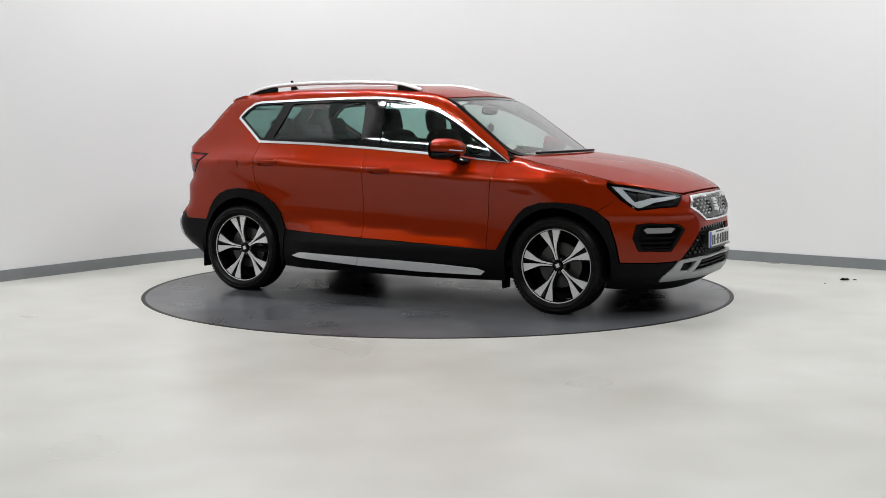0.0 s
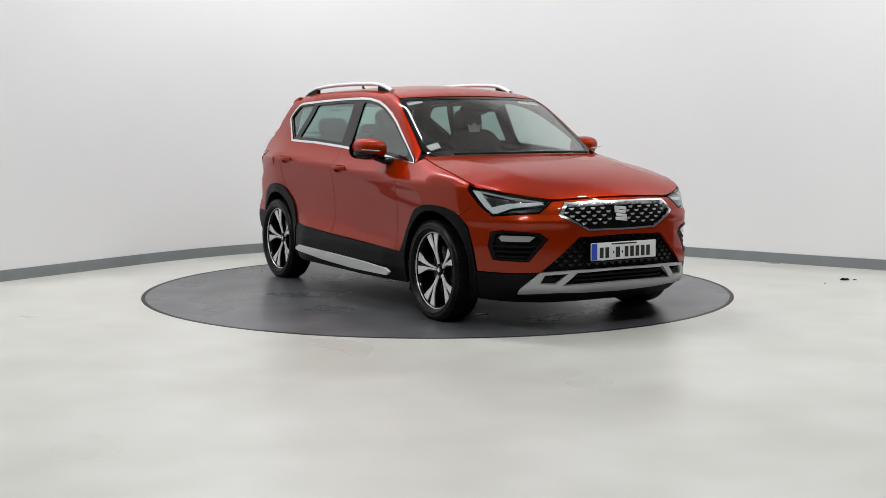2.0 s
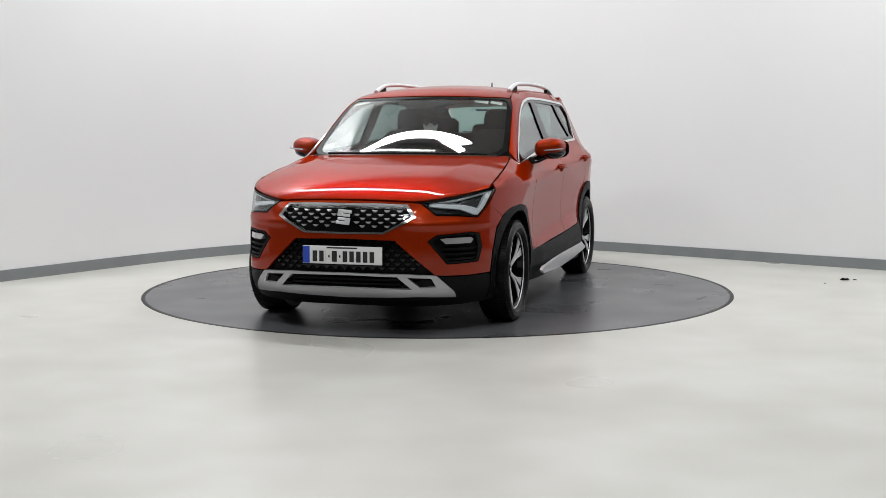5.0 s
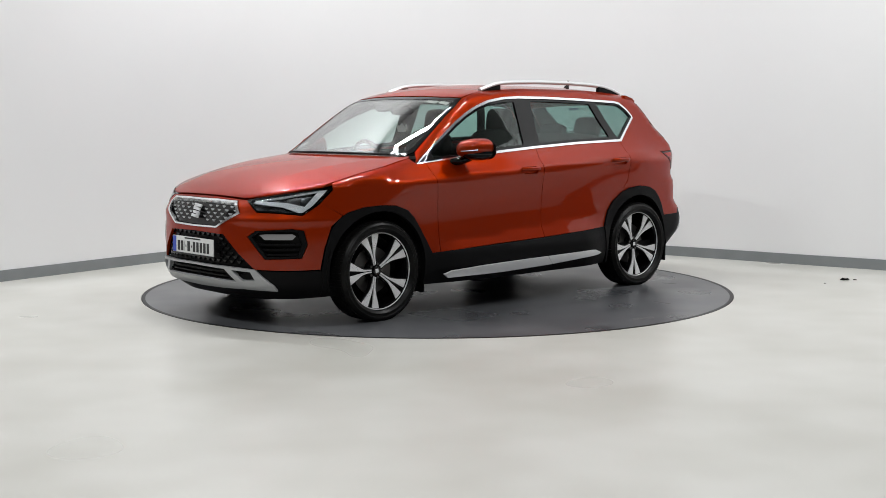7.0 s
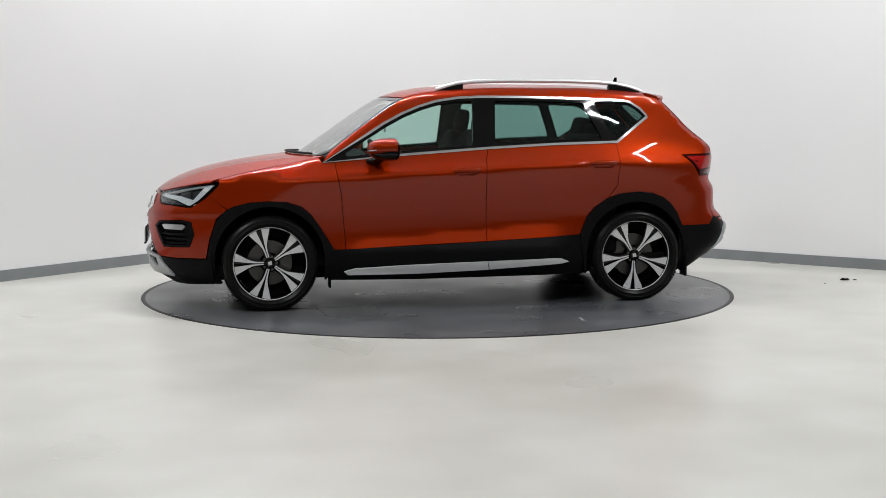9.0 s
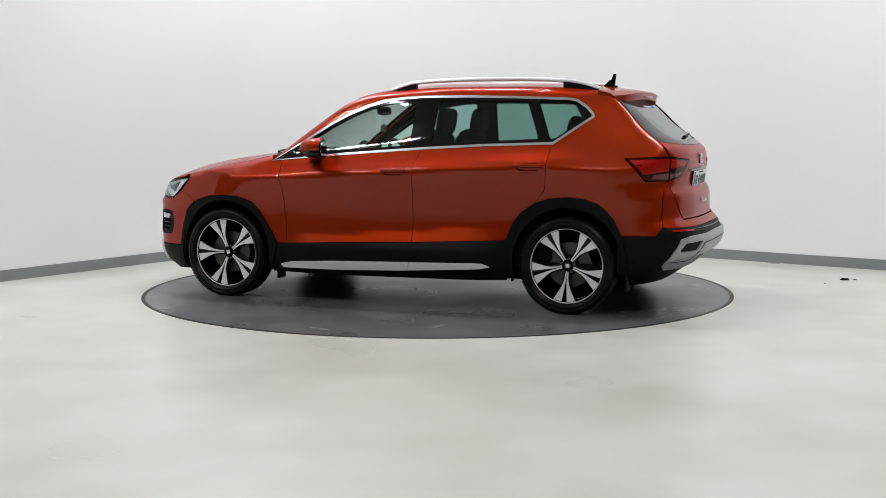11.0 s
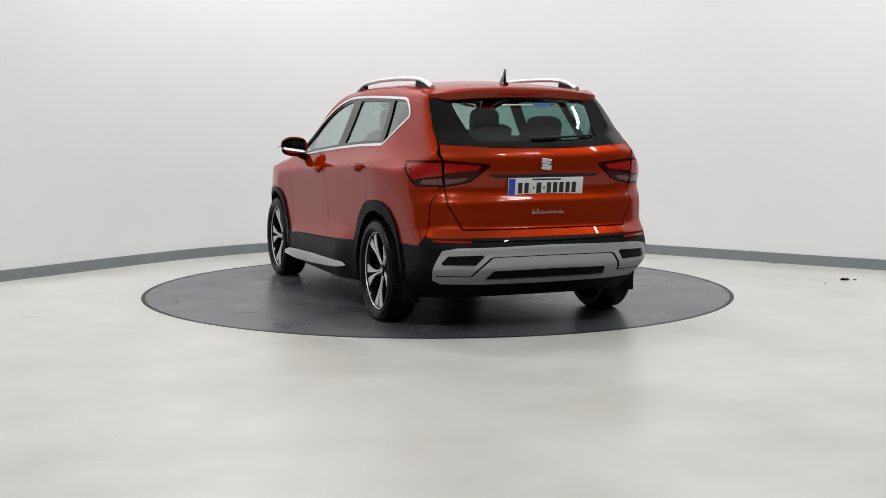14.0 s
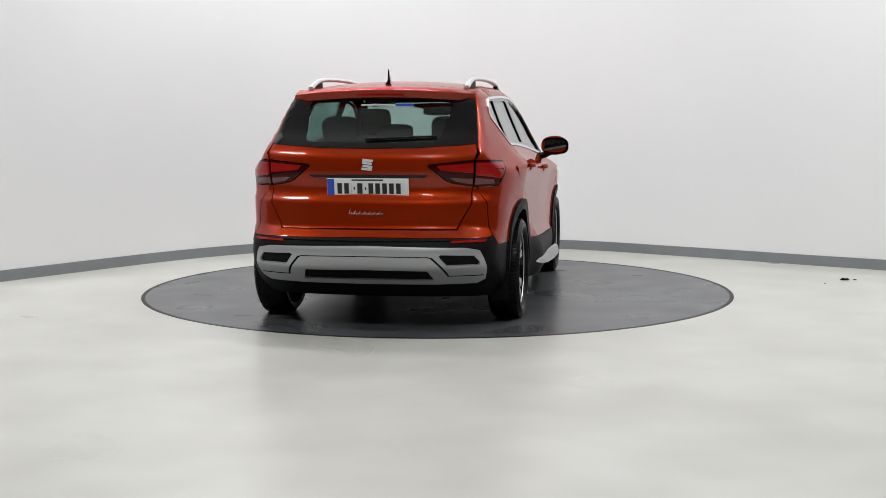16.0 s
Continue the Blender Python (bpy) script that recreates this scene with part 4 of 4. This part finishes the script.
panel("rear_window", "tail", rear_in, PRIVACY, gate, level=-0.006, depth=0.003, step=0.08, label="tinted rear window glass")
badge("tail", 1.036, 0.066, 0.002, gate)
number_plate("tail", 0.900, 0.006)
# the plate recess's shadow, laid on as a black strip
panel("plate_recess_shadow", "tail", mirrored([(0, 0.975), (24, 0.972), (22, 0.958), (0, 0.955)]), GLOSS_BLACK, gate, level=0.006, depth=0.008, step=0.04, label="black strip standing in for the shadow over the number plate")
m = frame_at("tail", 0, 0.745, 0.002)
script = bmesh.new()
x = -0.115
for k in range(7):
    w = 0.030
    sweep(script, [m @ Vector((x + 0.004, -0.012, 0.003)), m @ Vector((x + 0.012, 0.010 + (0.014 if k == 0 else 0.006 if k == 1 else 0), 0.003)), m @ Vector((x + 0.022, -0.012, 0.003)), m @ Vector((x + 0.034, -0.004, 0.003))], oval(0.0022, 0.0022, 6))
    x += 0.031
part("script_badge", script, CHROME, gate, "slim silver script emblem")
for s in (1, -1):
    def f(pts):
        return [(s * a, b) for a, b in pts]
    inner_lamp = panel("tail_lamp", "tail", f([(40.0, 1.062), (24.6, 1.036), (24.0, 1.028), (30.6, 0.941), (33.2, 0.925), (40.0, 0.905)]), DARK_LENS, gate, level=0.004, depth=0.03, step=0.03, label="red and smoked tail lamp")
    panel("red_lens", "tail", f([(39.8, 1.048), (27.0, 1.030), (28.5, 1.002), (39.8, 0.985)]), RED_LENS, inner_lamp, level=0.006, depth=0.006, step=0.03)
    panel("clear_lens", "tail", f([(39.8, 0.950), (31.6, 0.958), (33.8, 0.934), (39.8, 0.916)]), GREY_LENS, inner_lamp, level=0.006, depth=0.006, step=0.03)
    outer = panel("tail_lamp", "tail", f([(40.6, 1.064), (58.1, 1.055), (55.0, 0.985), (51.0, 0.906), (40.6, 0.905)]), DARK_LENS, car, level=0.004, depth=0.03, step=0.03, label="red and smoked tail lamp")
    panel("red_lens", "tail", f([(40.8, 1.050), (56.6, 1.045), (54.0, 0.985), (52.0, 0.948), (47.5, 0.958), (40.8, 0.972)]), RED_LENS, outer, level=0.006, depth=0.006, step=0.03)
    panel("clear_lens", "tail", f([(40.8, 0.955), (48.0, 0.945), (49.0, 0.918), (40.8, 0.914)]), GREY_LENS, outer, level=0.006, depth=0.006, step=0.03)
panel("rear_bumper", "tail", mirrored([(0, 0.640), (33.4, 0.640), (38.8, 0.80), (40.4, 0.900), (41.5, 0.900), (44.4, 0.80), (44.9, 0.662), (45.4, 0.600), (43.4, 0.592), (0, 0.596)]), PAINT, car, gap=0.0015, depth=0.02, step=0.035, back=DARK)
low = panel("rear_lower_bumper", "tail", mirrored([(0, 0.594), (43.5, 0.590), (45.4, 0.598), (49.0, 0.543), (61.0, 0.540), (61.0, 0.30), (57, 0.20), (45, 0.20), (0, 0.20)]), BLACK, car, level=-0.002, depth=0.02, step=0.045, label="black plastic lower rear bumper", back=DARK)
panel("bright_line", "tail", mirrored([(0, 0.576), (42.0, 0.584), (42.2, 0.580), (0, 0.571)]), GLOSS_BLACK, low, level=0.003, depth=0.004, step=0.04)
POCKET = [(36.9, 0.490), (26.2, 0.496), (25.4, 0.486), (28.4, 0.424), (38.9, 0.428), (39.2, 0.445)]
rskid = panel("rear_skid_plate", "tail", mirrored([(0, 0.548), (34, 0.538), (38.8, 0.522), (42.2, 0.412), (44.2, 0.330), (42.0, 0.302), (27.7, 0.296), (0, 0.293)]), SILVER, car,
              holes=[POCKET, [(-a, b) for a, b in POCKET], mirrored([(0, 0.396), (22.3, 0.392), (26.0, 0.326), (0, 0.326)])], level=0.014, depth=0.03, step=0.03, label="satin silver rear skid plate")
panel("skid_back", "tail", mirrored([(0, 0.52), (40, 0.50), (41, 0.40), (27, 0.31), (0, 0.31)]), BLACK, rskid, level=-0.004, depth=0.01, step=0.05, label="black mesh outlets")
for s in (1, -1):
    # no cut here: a thin dark strip on the plate paints the groove's shade
    groove_shade = [(s * a, b) for a, b in [(0, 0.486), (22.0, 0.484), (23.5, 0.478), (30.4, 0.360), (42.4, 0.362), (42.4, 0.356), (30.0, 0.354), (22.8, 0.474), (21.8, 0.479), (0, 0.481)]]
    panel("groove_shade", "tail", groove_shade, DARK, rskid, level=0.0148, depth=0.004, step=0.03)
    panel("reflector", "tail", [(s * a, b) for a, b in [(42.5, 0.584), (30, 0.579), (30, 0.567), (41.8, 0.570)]], RED_LENS, low, level=0.004, depth=0.008, step=0.03, label="slim red reflector")

# spoiler over the rear window
bm = bmesh.new()
rows = []
for k in range(25):
    y = -0.60 + 1.2 * k / 24
    w = abs(y) / 0.60
    tip = -1.685 + 0.055 * w ** 3 + 0.05 * w ** 9
    z = 1.512 - 0.030 * w ** 2
    base = float(skin("top", -1.46, min(0.55, abs(y)))[2])
    drop = 0.012 * w ** 6
    rows.append([bm.verts.new((-1.46, y, base - 0.001)), bm.verts.new((-1.55, y, (base + z) / 2 + 0.004 - drop)), bm.verts.new((tip + 0.01, y, z - drop)), bm.verts.new((tip, y, z - 0.008)),
                 bm.verts.new((tip + 0.012, y, z - 0.055)), bm.verts.new((tip + 0.10, y, z - 0.075)), bm.verts.new((-1.46, y, base - 0.06))])
for r, q in zip(rows, rows[1:]):
    for i in range(7):
        bm.faces.new((r[i], r[(i + 1) % 7], q[(i + 1) % 7], q[i]))
bm.faces.new(rows[0]), bm.faces.new(rows[-1])
spoiler = part("roof_spoiler", bm, PAINT, car, "body-coloured roof spoiler", sharp=50)
part("brake_light", boxed(-1.683, -1.676, -0.15, 0.15, 1.466, 1.484, bevel=0.003), RED_LENS, spoiler)

# shark fin aerial and wipers
bm = bmesh.new()
for x0, x1, w0, z0, z1 in ((-1.45, -1.29, 0.030, 1.525, 1.56), (-1.435, -1.35, 0.012, 1.555, 1.60), (-1.44, -1.405, 0.007, 1.595, 1.645)):
    v = [bm.verts.new(c) for c in ((x0, -w0, z0), (x1, -w0 * 0.3, z0), (x1, w0 * 0.3, z0), (x0, w0, z0), (x0 - 0.004, -w0 * 0.4, z1), (x0 + (x1 - x0) * 0.45, -w0 * 0.2, z1), (x0 + (x1 - x0) * 0.45, w0 * 0.2, z1), (x0 - 0.004, w0 * 0.4, z1))]
    for q in ((0, 1, 5, 4), (1, 2, 6, 5), (2, 3, 7, 6), (3, 0, 4, 7), (4, 5, 6, 7), (3, 2, 1, 0)):
        bm.faces.new([v[i] for i in q])
part("roof_aerial", bm, GLOSS_BLACK, car, "black shark-fin aerial")
for y0, y1 in ((-0.55, 0.05), (0.0, 0.6)):
    bm = bmesh.new()
    sweep(bm, [Vector(skin("top", 1.155 - 0.18 * (y / 0.66) ** 2, y)) + Vector((0, 0, 0.012)) for y in np.linspace(y0, y1, 14)], oval(0.011, 0.008, 8))
    part("wiper", bm, BLACK, car)
cowl_half = [(1.152, 0.0), (1.13, 0.25), (1.07, 0.5), (0.985, 0.655), (0.95, 0.655), (1.04, 0.5), (1.10, 0.25), (1.12, 0.0)]
panel("cowl", "top", cowl_half + [(x, -y) for x, y in cowl_half[::-1] if y > 1e-6], BLACK, car, level=-0.001, depth=0.02, step=0.04, label="black plastic scuttle panel")
bm = bmesh.new()
sweep(bm, [Vector(skin("tail", a, 1.175 + 0.0006 * (30 - a), 0.012)) for a in np.linspace(-30, 3, 12)], lambda t: oval(0.007 + 0.006 * t, 0.006 + 0.003 * t, 8))
part("rear_wiper", bm, BLACK, car)


# wheels
def wheel():
    bm = bmesh.new()
    lathe(bm, [(0.242, -0.075), (0.239, 0.055), (0.249, 0.074), (0.256, 0.078), (0.2575, 0.070), (0.251, 0.050), (0.249, -0.075)], 96, close=True)
    hub = part("wheel", bm, GLOSS_BLACK, car, "alloy wheel with five double spokes, machined silver over black")
    bm = bmesh.new()
    lathe(bm, [(0.2480, 0.0745), (0.2500, 0.0795), (0.2555, 0.0800), (0.2570, 0.0755)], 96, close=True)
    part("rim_edge", bm, ALLOY, hub, "bright machined rim edge")
    bm = bmesh.new()
    prof = [(0.253, 0.080), (0.258, 0.090), (0.262, 0.0935), (0.264, 0.0965), (0.276, 0.1025), (0.2775, 0.1045), (0.281, 0.1045), (0.2825, 0.1030), (0.298, 0.1035), (0.3, 0.105), (0.304, 0.1045), (0.306, 0.101), (0.312, 0.098), (0.320, 0.090), (0.327, 0.078), (0.329, 0.05), (0.329, -0.06), (0.324, -0.085), (0.30, -0.105), (0.27, -0.10), (0.253, -0.08)]
    lathe(bm, prof, 120, close=True)
    tyre = part("tyre", bm, RUBBER, hub, "black road tyre")
    bm = bmesh.new()
    for i in range(90):
        a = 2 * math.pi * i / 90
        for y0, y1, tw in ((0.045, 0.088, 3), (0.0, 0.035, -3), (-0.075, -0.01, 3)):
            box(bm, -0.0085, 0.0085, y0, y1, 0.327, 0.3305, m=Matrix.Rotation(a, 4, "Y") @ pose(0, 0, 0, 0, 0, tw))
    part("tread", bm, RUBBER, tyre)
    face = lambda r: 0.066 - 0.032 * (1 - min(r / 0.235, 1)) ** 1.5

    def blade(bm, pts, thick, lift_by, base):
        for sgn in (1, -1):
            top, low = [], []
            for r, a in pts:
                t = radians(base + sgn * a)
                top.append(bm.verts.new((r * math.cos(t), face(r) + lift_by, r * math.sin(t))))
                low.append(bm.verts.new((r * math.cos(t), face(r) + lift_by - thick, r * math.sin(t))))
            n = len(pts)
            bm.faces.new(top), bm.faces.new(low[::-1])
            for i in range(n):
                bm.faces.new((top[i], low[i], low[(i + 1) % n], top[(i + 1) % n]))
    spoke = bmesh.new()
    blade(spoke, [(0.042, 3.0), (0.08, 2.0), (0.115, 2.2), (0.165, 3.4), (0.2475, 4.4), (0.2475, 18.0), (0.208, 16.0), (0.15, 11.0), (0.115, 8.2), (0.08, 8.6), (0.042, 14.0)], 0.016, 0.0, 90)
    spoke = part("spoke", spoke, ALLOY, hub, "machined silver double spoke", sharp=20)
    backing = bmesh.new()
    blade(backing, [(0.035, 0.5), (0.245, 0.5), (0.245, 20.0), (0.17, 14.5), (0.115, 12.0), (0.065, 20.0), (0.035, 34.0)], 0.03, -0.006, 90)
    backing = part("spoke_back", backing, GLOSS_BLACK, hub, sharp=20)
    for k in range(1, 5):
        for ob in (spoke, backing):
            twin = new(ob.name.split(".")[0], ob.data)
            twin.parent = hub
            twin.matrix_basis = Matrix.Rotation(radians(72 * k), 4, "Y")
            if ob is spoke:
                tagged(twin, "machined silver double spoke")
    bm = bmesh.new()
    lathe(bm, [(0.0005, 0.047), (0.024, 0.047), (0.029, 0.043), (0.031, 0.03), (0.055, 0.028), (0.06, 0.01), (0.0005, 0.01)], 40)
    cap = part("hub_cap", bm, GLOSS_BLACK, hub, "black centre cap")
    part("cap_mark", boxed(-0.013, 0.013, 0.047, 0.049, -0.013, 0.013, bevel=0.0008, m=pose(0, 0, 0, 0, 12, 0)), ALLOY, cap)
    for k in range(5):
        t = radians(90 + 36 + 72 * k)
        bm = bmesh.new()
        bmesh.ops.create_cone(bm, cap_ends=True, segments=8, radius1=0.009, radius2=0.008, depth=0.012, matrix=pose(0.047 * math.cos(t), 0.032, 0.047 * math.sin(t), 90))
        part("bolt", bm, BRAKE, hub)
    bm = bmesh.new()
    lathe(bm, [(0.07, -0.005), (0.155, -0.005), (0.155, -0.03), (0.07, -0.03)], 64, close=True)
    part("brake_disc", bm, BRAKE, hub, "grey steel brake disc")
    bm = bmesh.new()
    lathe(bm, [(0.0005, -0.06), (0.24, -0.06), (0.24, -0.07), (0.0005, -0.07)], 48)
    part("brake_shield", bm, DARK, hub)
    return hub


first = wheel()
first.matrix_basis = pose(1.319, 0.795, 0.3285, 0, 90, 0)
copy_thing(first, pose(-1.319, 0.785, 0.3285, 0, 176, 0))
copy_thing(first, pose(1.319, -0.795, 0.3285, 0, 12, 180))
copy_thing(first, pose(-1.319, -0.785, 0.3285, 0, 11, 180))

# underside and cabin
part("underbody", boxed(-1.78, 1.85, -0.62, 0.62, 0.19, 0.30, bevel=0.03), DARK, car, "dark underbody tray")
part("cabin_floor", boxed(-1.65, 0.98, -0.80, 0.80, 0.30, 0.34), DARK, car, "dark carpet floor")
part("bulkhead", boxed(0.93, 0.97, -0.72, 0.72, 0.30, 1.0), DARK, car)
part("engine_bay", boxed(0.98, 1.9, -0.55, 0.55, 0.30, 0.74, bevel=0.05), DARK, car)
part("boot_trim", boxed(-1.95, -1.25, -0.62, 0.62, 0.34, 0.96, bevel=0.04), DARK, car, "dark load cover")
for s in (1, -1):
    y0, y1 = sorted((s * 0.66, s * 0.80))
    part("door_card", boxed(-1.2, 0.80, y0, y1, 0.34, 1.02, bevel=0.03), DARK, car, "dark door lining")
bm = bmesh.new()
rows = []
for k in range(17):
    y = -0.70 + 1.4 * k / 16
    hump = 0.035 * math.exp(-((y + 0.36) / 0.16) ** 2)
    rows.append([bm.verts.new((x, y, z)) for x, z in ((1.02 - 0.25 * (y / 0.7) ** 2, 1.045), (0.75, 1.06 + hump), (0.56, 1.055 + hump), (0.47, 1.0 + hump * 0.6), (0.50, 0.78), (0.62, 0.60), (0.9, 0.60))])
for r, q in zip(rows, rows[1:]):
    for i in range(7):
        bm.faces.new((r[i], r[(i + 1) % 7], q[(i + 1) % 7], q[i]))
bm.faces.new(rows[0]), bm.faces.new(rows[-1])
part("dashboard", bm, BLACK, car, "black soft-touch dashboard")
part("dash_screen", boxed(0.50, 0.515, -0.13, 0.13, 1.02, 1.10, bevel=0.006), GLOSS_BLACK, car)
bm = bmesh.new()
ring = [(0.185 * math.cos(a), 0.185 * math.sin(a)) for a in np.linspace(0, 2 * math.pi, 41)]
rot = pose(0.40, -0.36, 0.985, 0, -66, 0)
n = 10
loops = []
for k in range(40):
    a = 2 * math.pi * k / 40
    loops.append([bm.verts.new(rot @ Vector(((0.185 + 0.016 * math.cos(b)) * math.cos(a), (0.185 + 0.016 * math.cos(b)) * math.sin(a), 0.016 * math.sin(b)))) for b in np.linspace(0, 2 * math.pi, n + 1)[:-1]])
for k in range(40):
    for i in range(n):
        bm.faces.new((loops[k][i], loops[k][(i + 1) % n], loops[(k + 1) % 40][(i + 1) % n], loops[(k + 1) % 40][i]))
wheel_ring = part("steering_wheel", bm, BLACK, car, "black leather steering wheel")
bm = bmesh.new()
box(bm, -0.05, 0.05, -0.08, 0.08, -0.02, 0.02, bevel=0.012, m=rot)
box(bm, -0.015, 0.015, -0.18, 0.18, -0.008, 0.008, bevel=0.004, m=rot)
part("wheel_hub", bm, BLACK, wheel_ring)


def soft(bm, c, size, power=4, lean=0.0):
    """A padded block with full rounded edges."""
    made = bmesh.ops.create_uvsphere(bm, u_segments=24, v_segments=16, radius=1)["verts"]
    for v in made:
        q = (abs(v.co.x) ** power + abs(v.co.y) ** power + abs(v.co.z) ** power) ** (1 / power)
        x, y, z = v.co / q
        v.co = Matrix.Translation(c) @ Matrix.Rotation(radians(lean), 4, "Y") @ Vector((x * size[0], y * size[1], z * size[2]))
    return bm


def front_seat(y):
    seat = part("front_seat", soft(bmesh.new(), (0.20, y, 0.60), (0.27, 0.25, 0.10)), SEAT_CLOTH, car, "dark cloth front seat with a headrest")
    part("backrest", soft(bmesh.new(), (-0.13, y, 0.92), (0.085, 0.245, 0.33), lean=-16), SEAT_CLOTH, seat)
    part("headrest", soft(bmesh.new(), (-0.265, y, 1.305), (0.05, 0.115, 0.095), lean=-10), SEAT_CLOTH, seat)
    for d in (-0.06, 0.06):
        part("headrest_post", sweep(bmesh.new(), [(-0.225, y + d, 1.17), (-0.255, y + d, 1.28)], oval(0.007, 0.007, 8)), CHROME, seat)


front_seat(0.36)
front_seat(-0.36)
bench = part("rear_bench", soft(bmesh.new(), (-0.80, 0, 0.62), (0.26, 0.62, 0.11), 6), SEAT_CLOTH, car, "dark cloth rear bench with headrests")
part("backrest", soft(bmesh.new(), (-1.14, 0, 0.90), (0.085, 0.63, 0.31), 6, lean=-20), SEAT_CLOTH, bench)
for y, h in ((0.38, 0.085), (-0.38, 0.085), (0, 0.05)):
    part("headrest", soft(bmesh.new(), (-1.255, y, 1.20 + h * 0.6), (0.05, 0.125, h), lean=-14), SEAT_CLOTH, bench)
part("interior_mirror", soft(bmesh.new(), (0.40, 0, 1.385), (0.018, 0.12, 0.033), 4, lean=10), GLOSS_BLACK, car, "black interior mirror")
bm = bmesh.new()
sweep(bm, [(0.41, 0, 1.36), (0.405, 0, 1.30)], oval(0.0015, 0.0015, 6))
charm = part("air_freshener", bm, INK, car, "pale crown-shaped tag hanging from the interior mirror")
bm = bmesh.new()
v = [bm.verts.new((x, 0.005 + y, z)) for x in (0.402, 0.405) for y, z in ((-0.045, 1.225), (0.045, 1.225), (0.06, 1.285), (0.03, 1.27), (0.0, 1.295), (-0.03, 1.27), (-0.06, 1.285))]
bm.faces.new(v[:7]), bm.faces.new(v[7:][::-1])
for i in range(7):
    bm.faces.new((v[i], v[(i + 1) % 7], v[7 + (i + 1) % 7], v[7 + i]))
part("tag", bm, PAPER, charm)
for a in ((0.43, 0.36, 0.47, 0.46), (0.42, 0.475, 0.455, 0.56), (0.415, -0.58, 0.45, -0.46), (0.84, -0.66, 0.89, -0.57)):
    x0, y0, x1, y1 = a
    panel("sticker", "top", [(x0, y0), (x1, y0), (x1, y1), (x0, y1)], PAPER, car, level=-0.013, depth=0.001, step=0.05, label="pale paper windscreen sticker")
panel("glass_lettering", "tail", [(-11, 1.405), (15, 1.405), (15, 1.412), (-11, 1.412)], PAPER, gate, level=-0.003, depth=0.0015, step=0.05, label="white lettering bar on the glass")
panel("glass_lettering", "tail", [(-24, 1.400), (-12, 1.400), (-12, 1.416), (-24, 1.416)], PLATE_BLUE, gate, level=-0.003, depth=0.0015, step=0.05, label="pale blue mark on the glass")


def motions():
    """The table turns steadily and carries the car, which stands a little off its middle."""
    rows_table, rows_car = [], []
    for k in range(33):
        t = k / 2
        turn = pose(0, 0, 0, 0, 0, heading(t))
        rows_table.append((t, turn))
        rows_car.append((t, turn @ pose(0.0194, 0.0707, 0.0)))
    walk(table, rows_table)
    walk(car, rows_car)


motions()
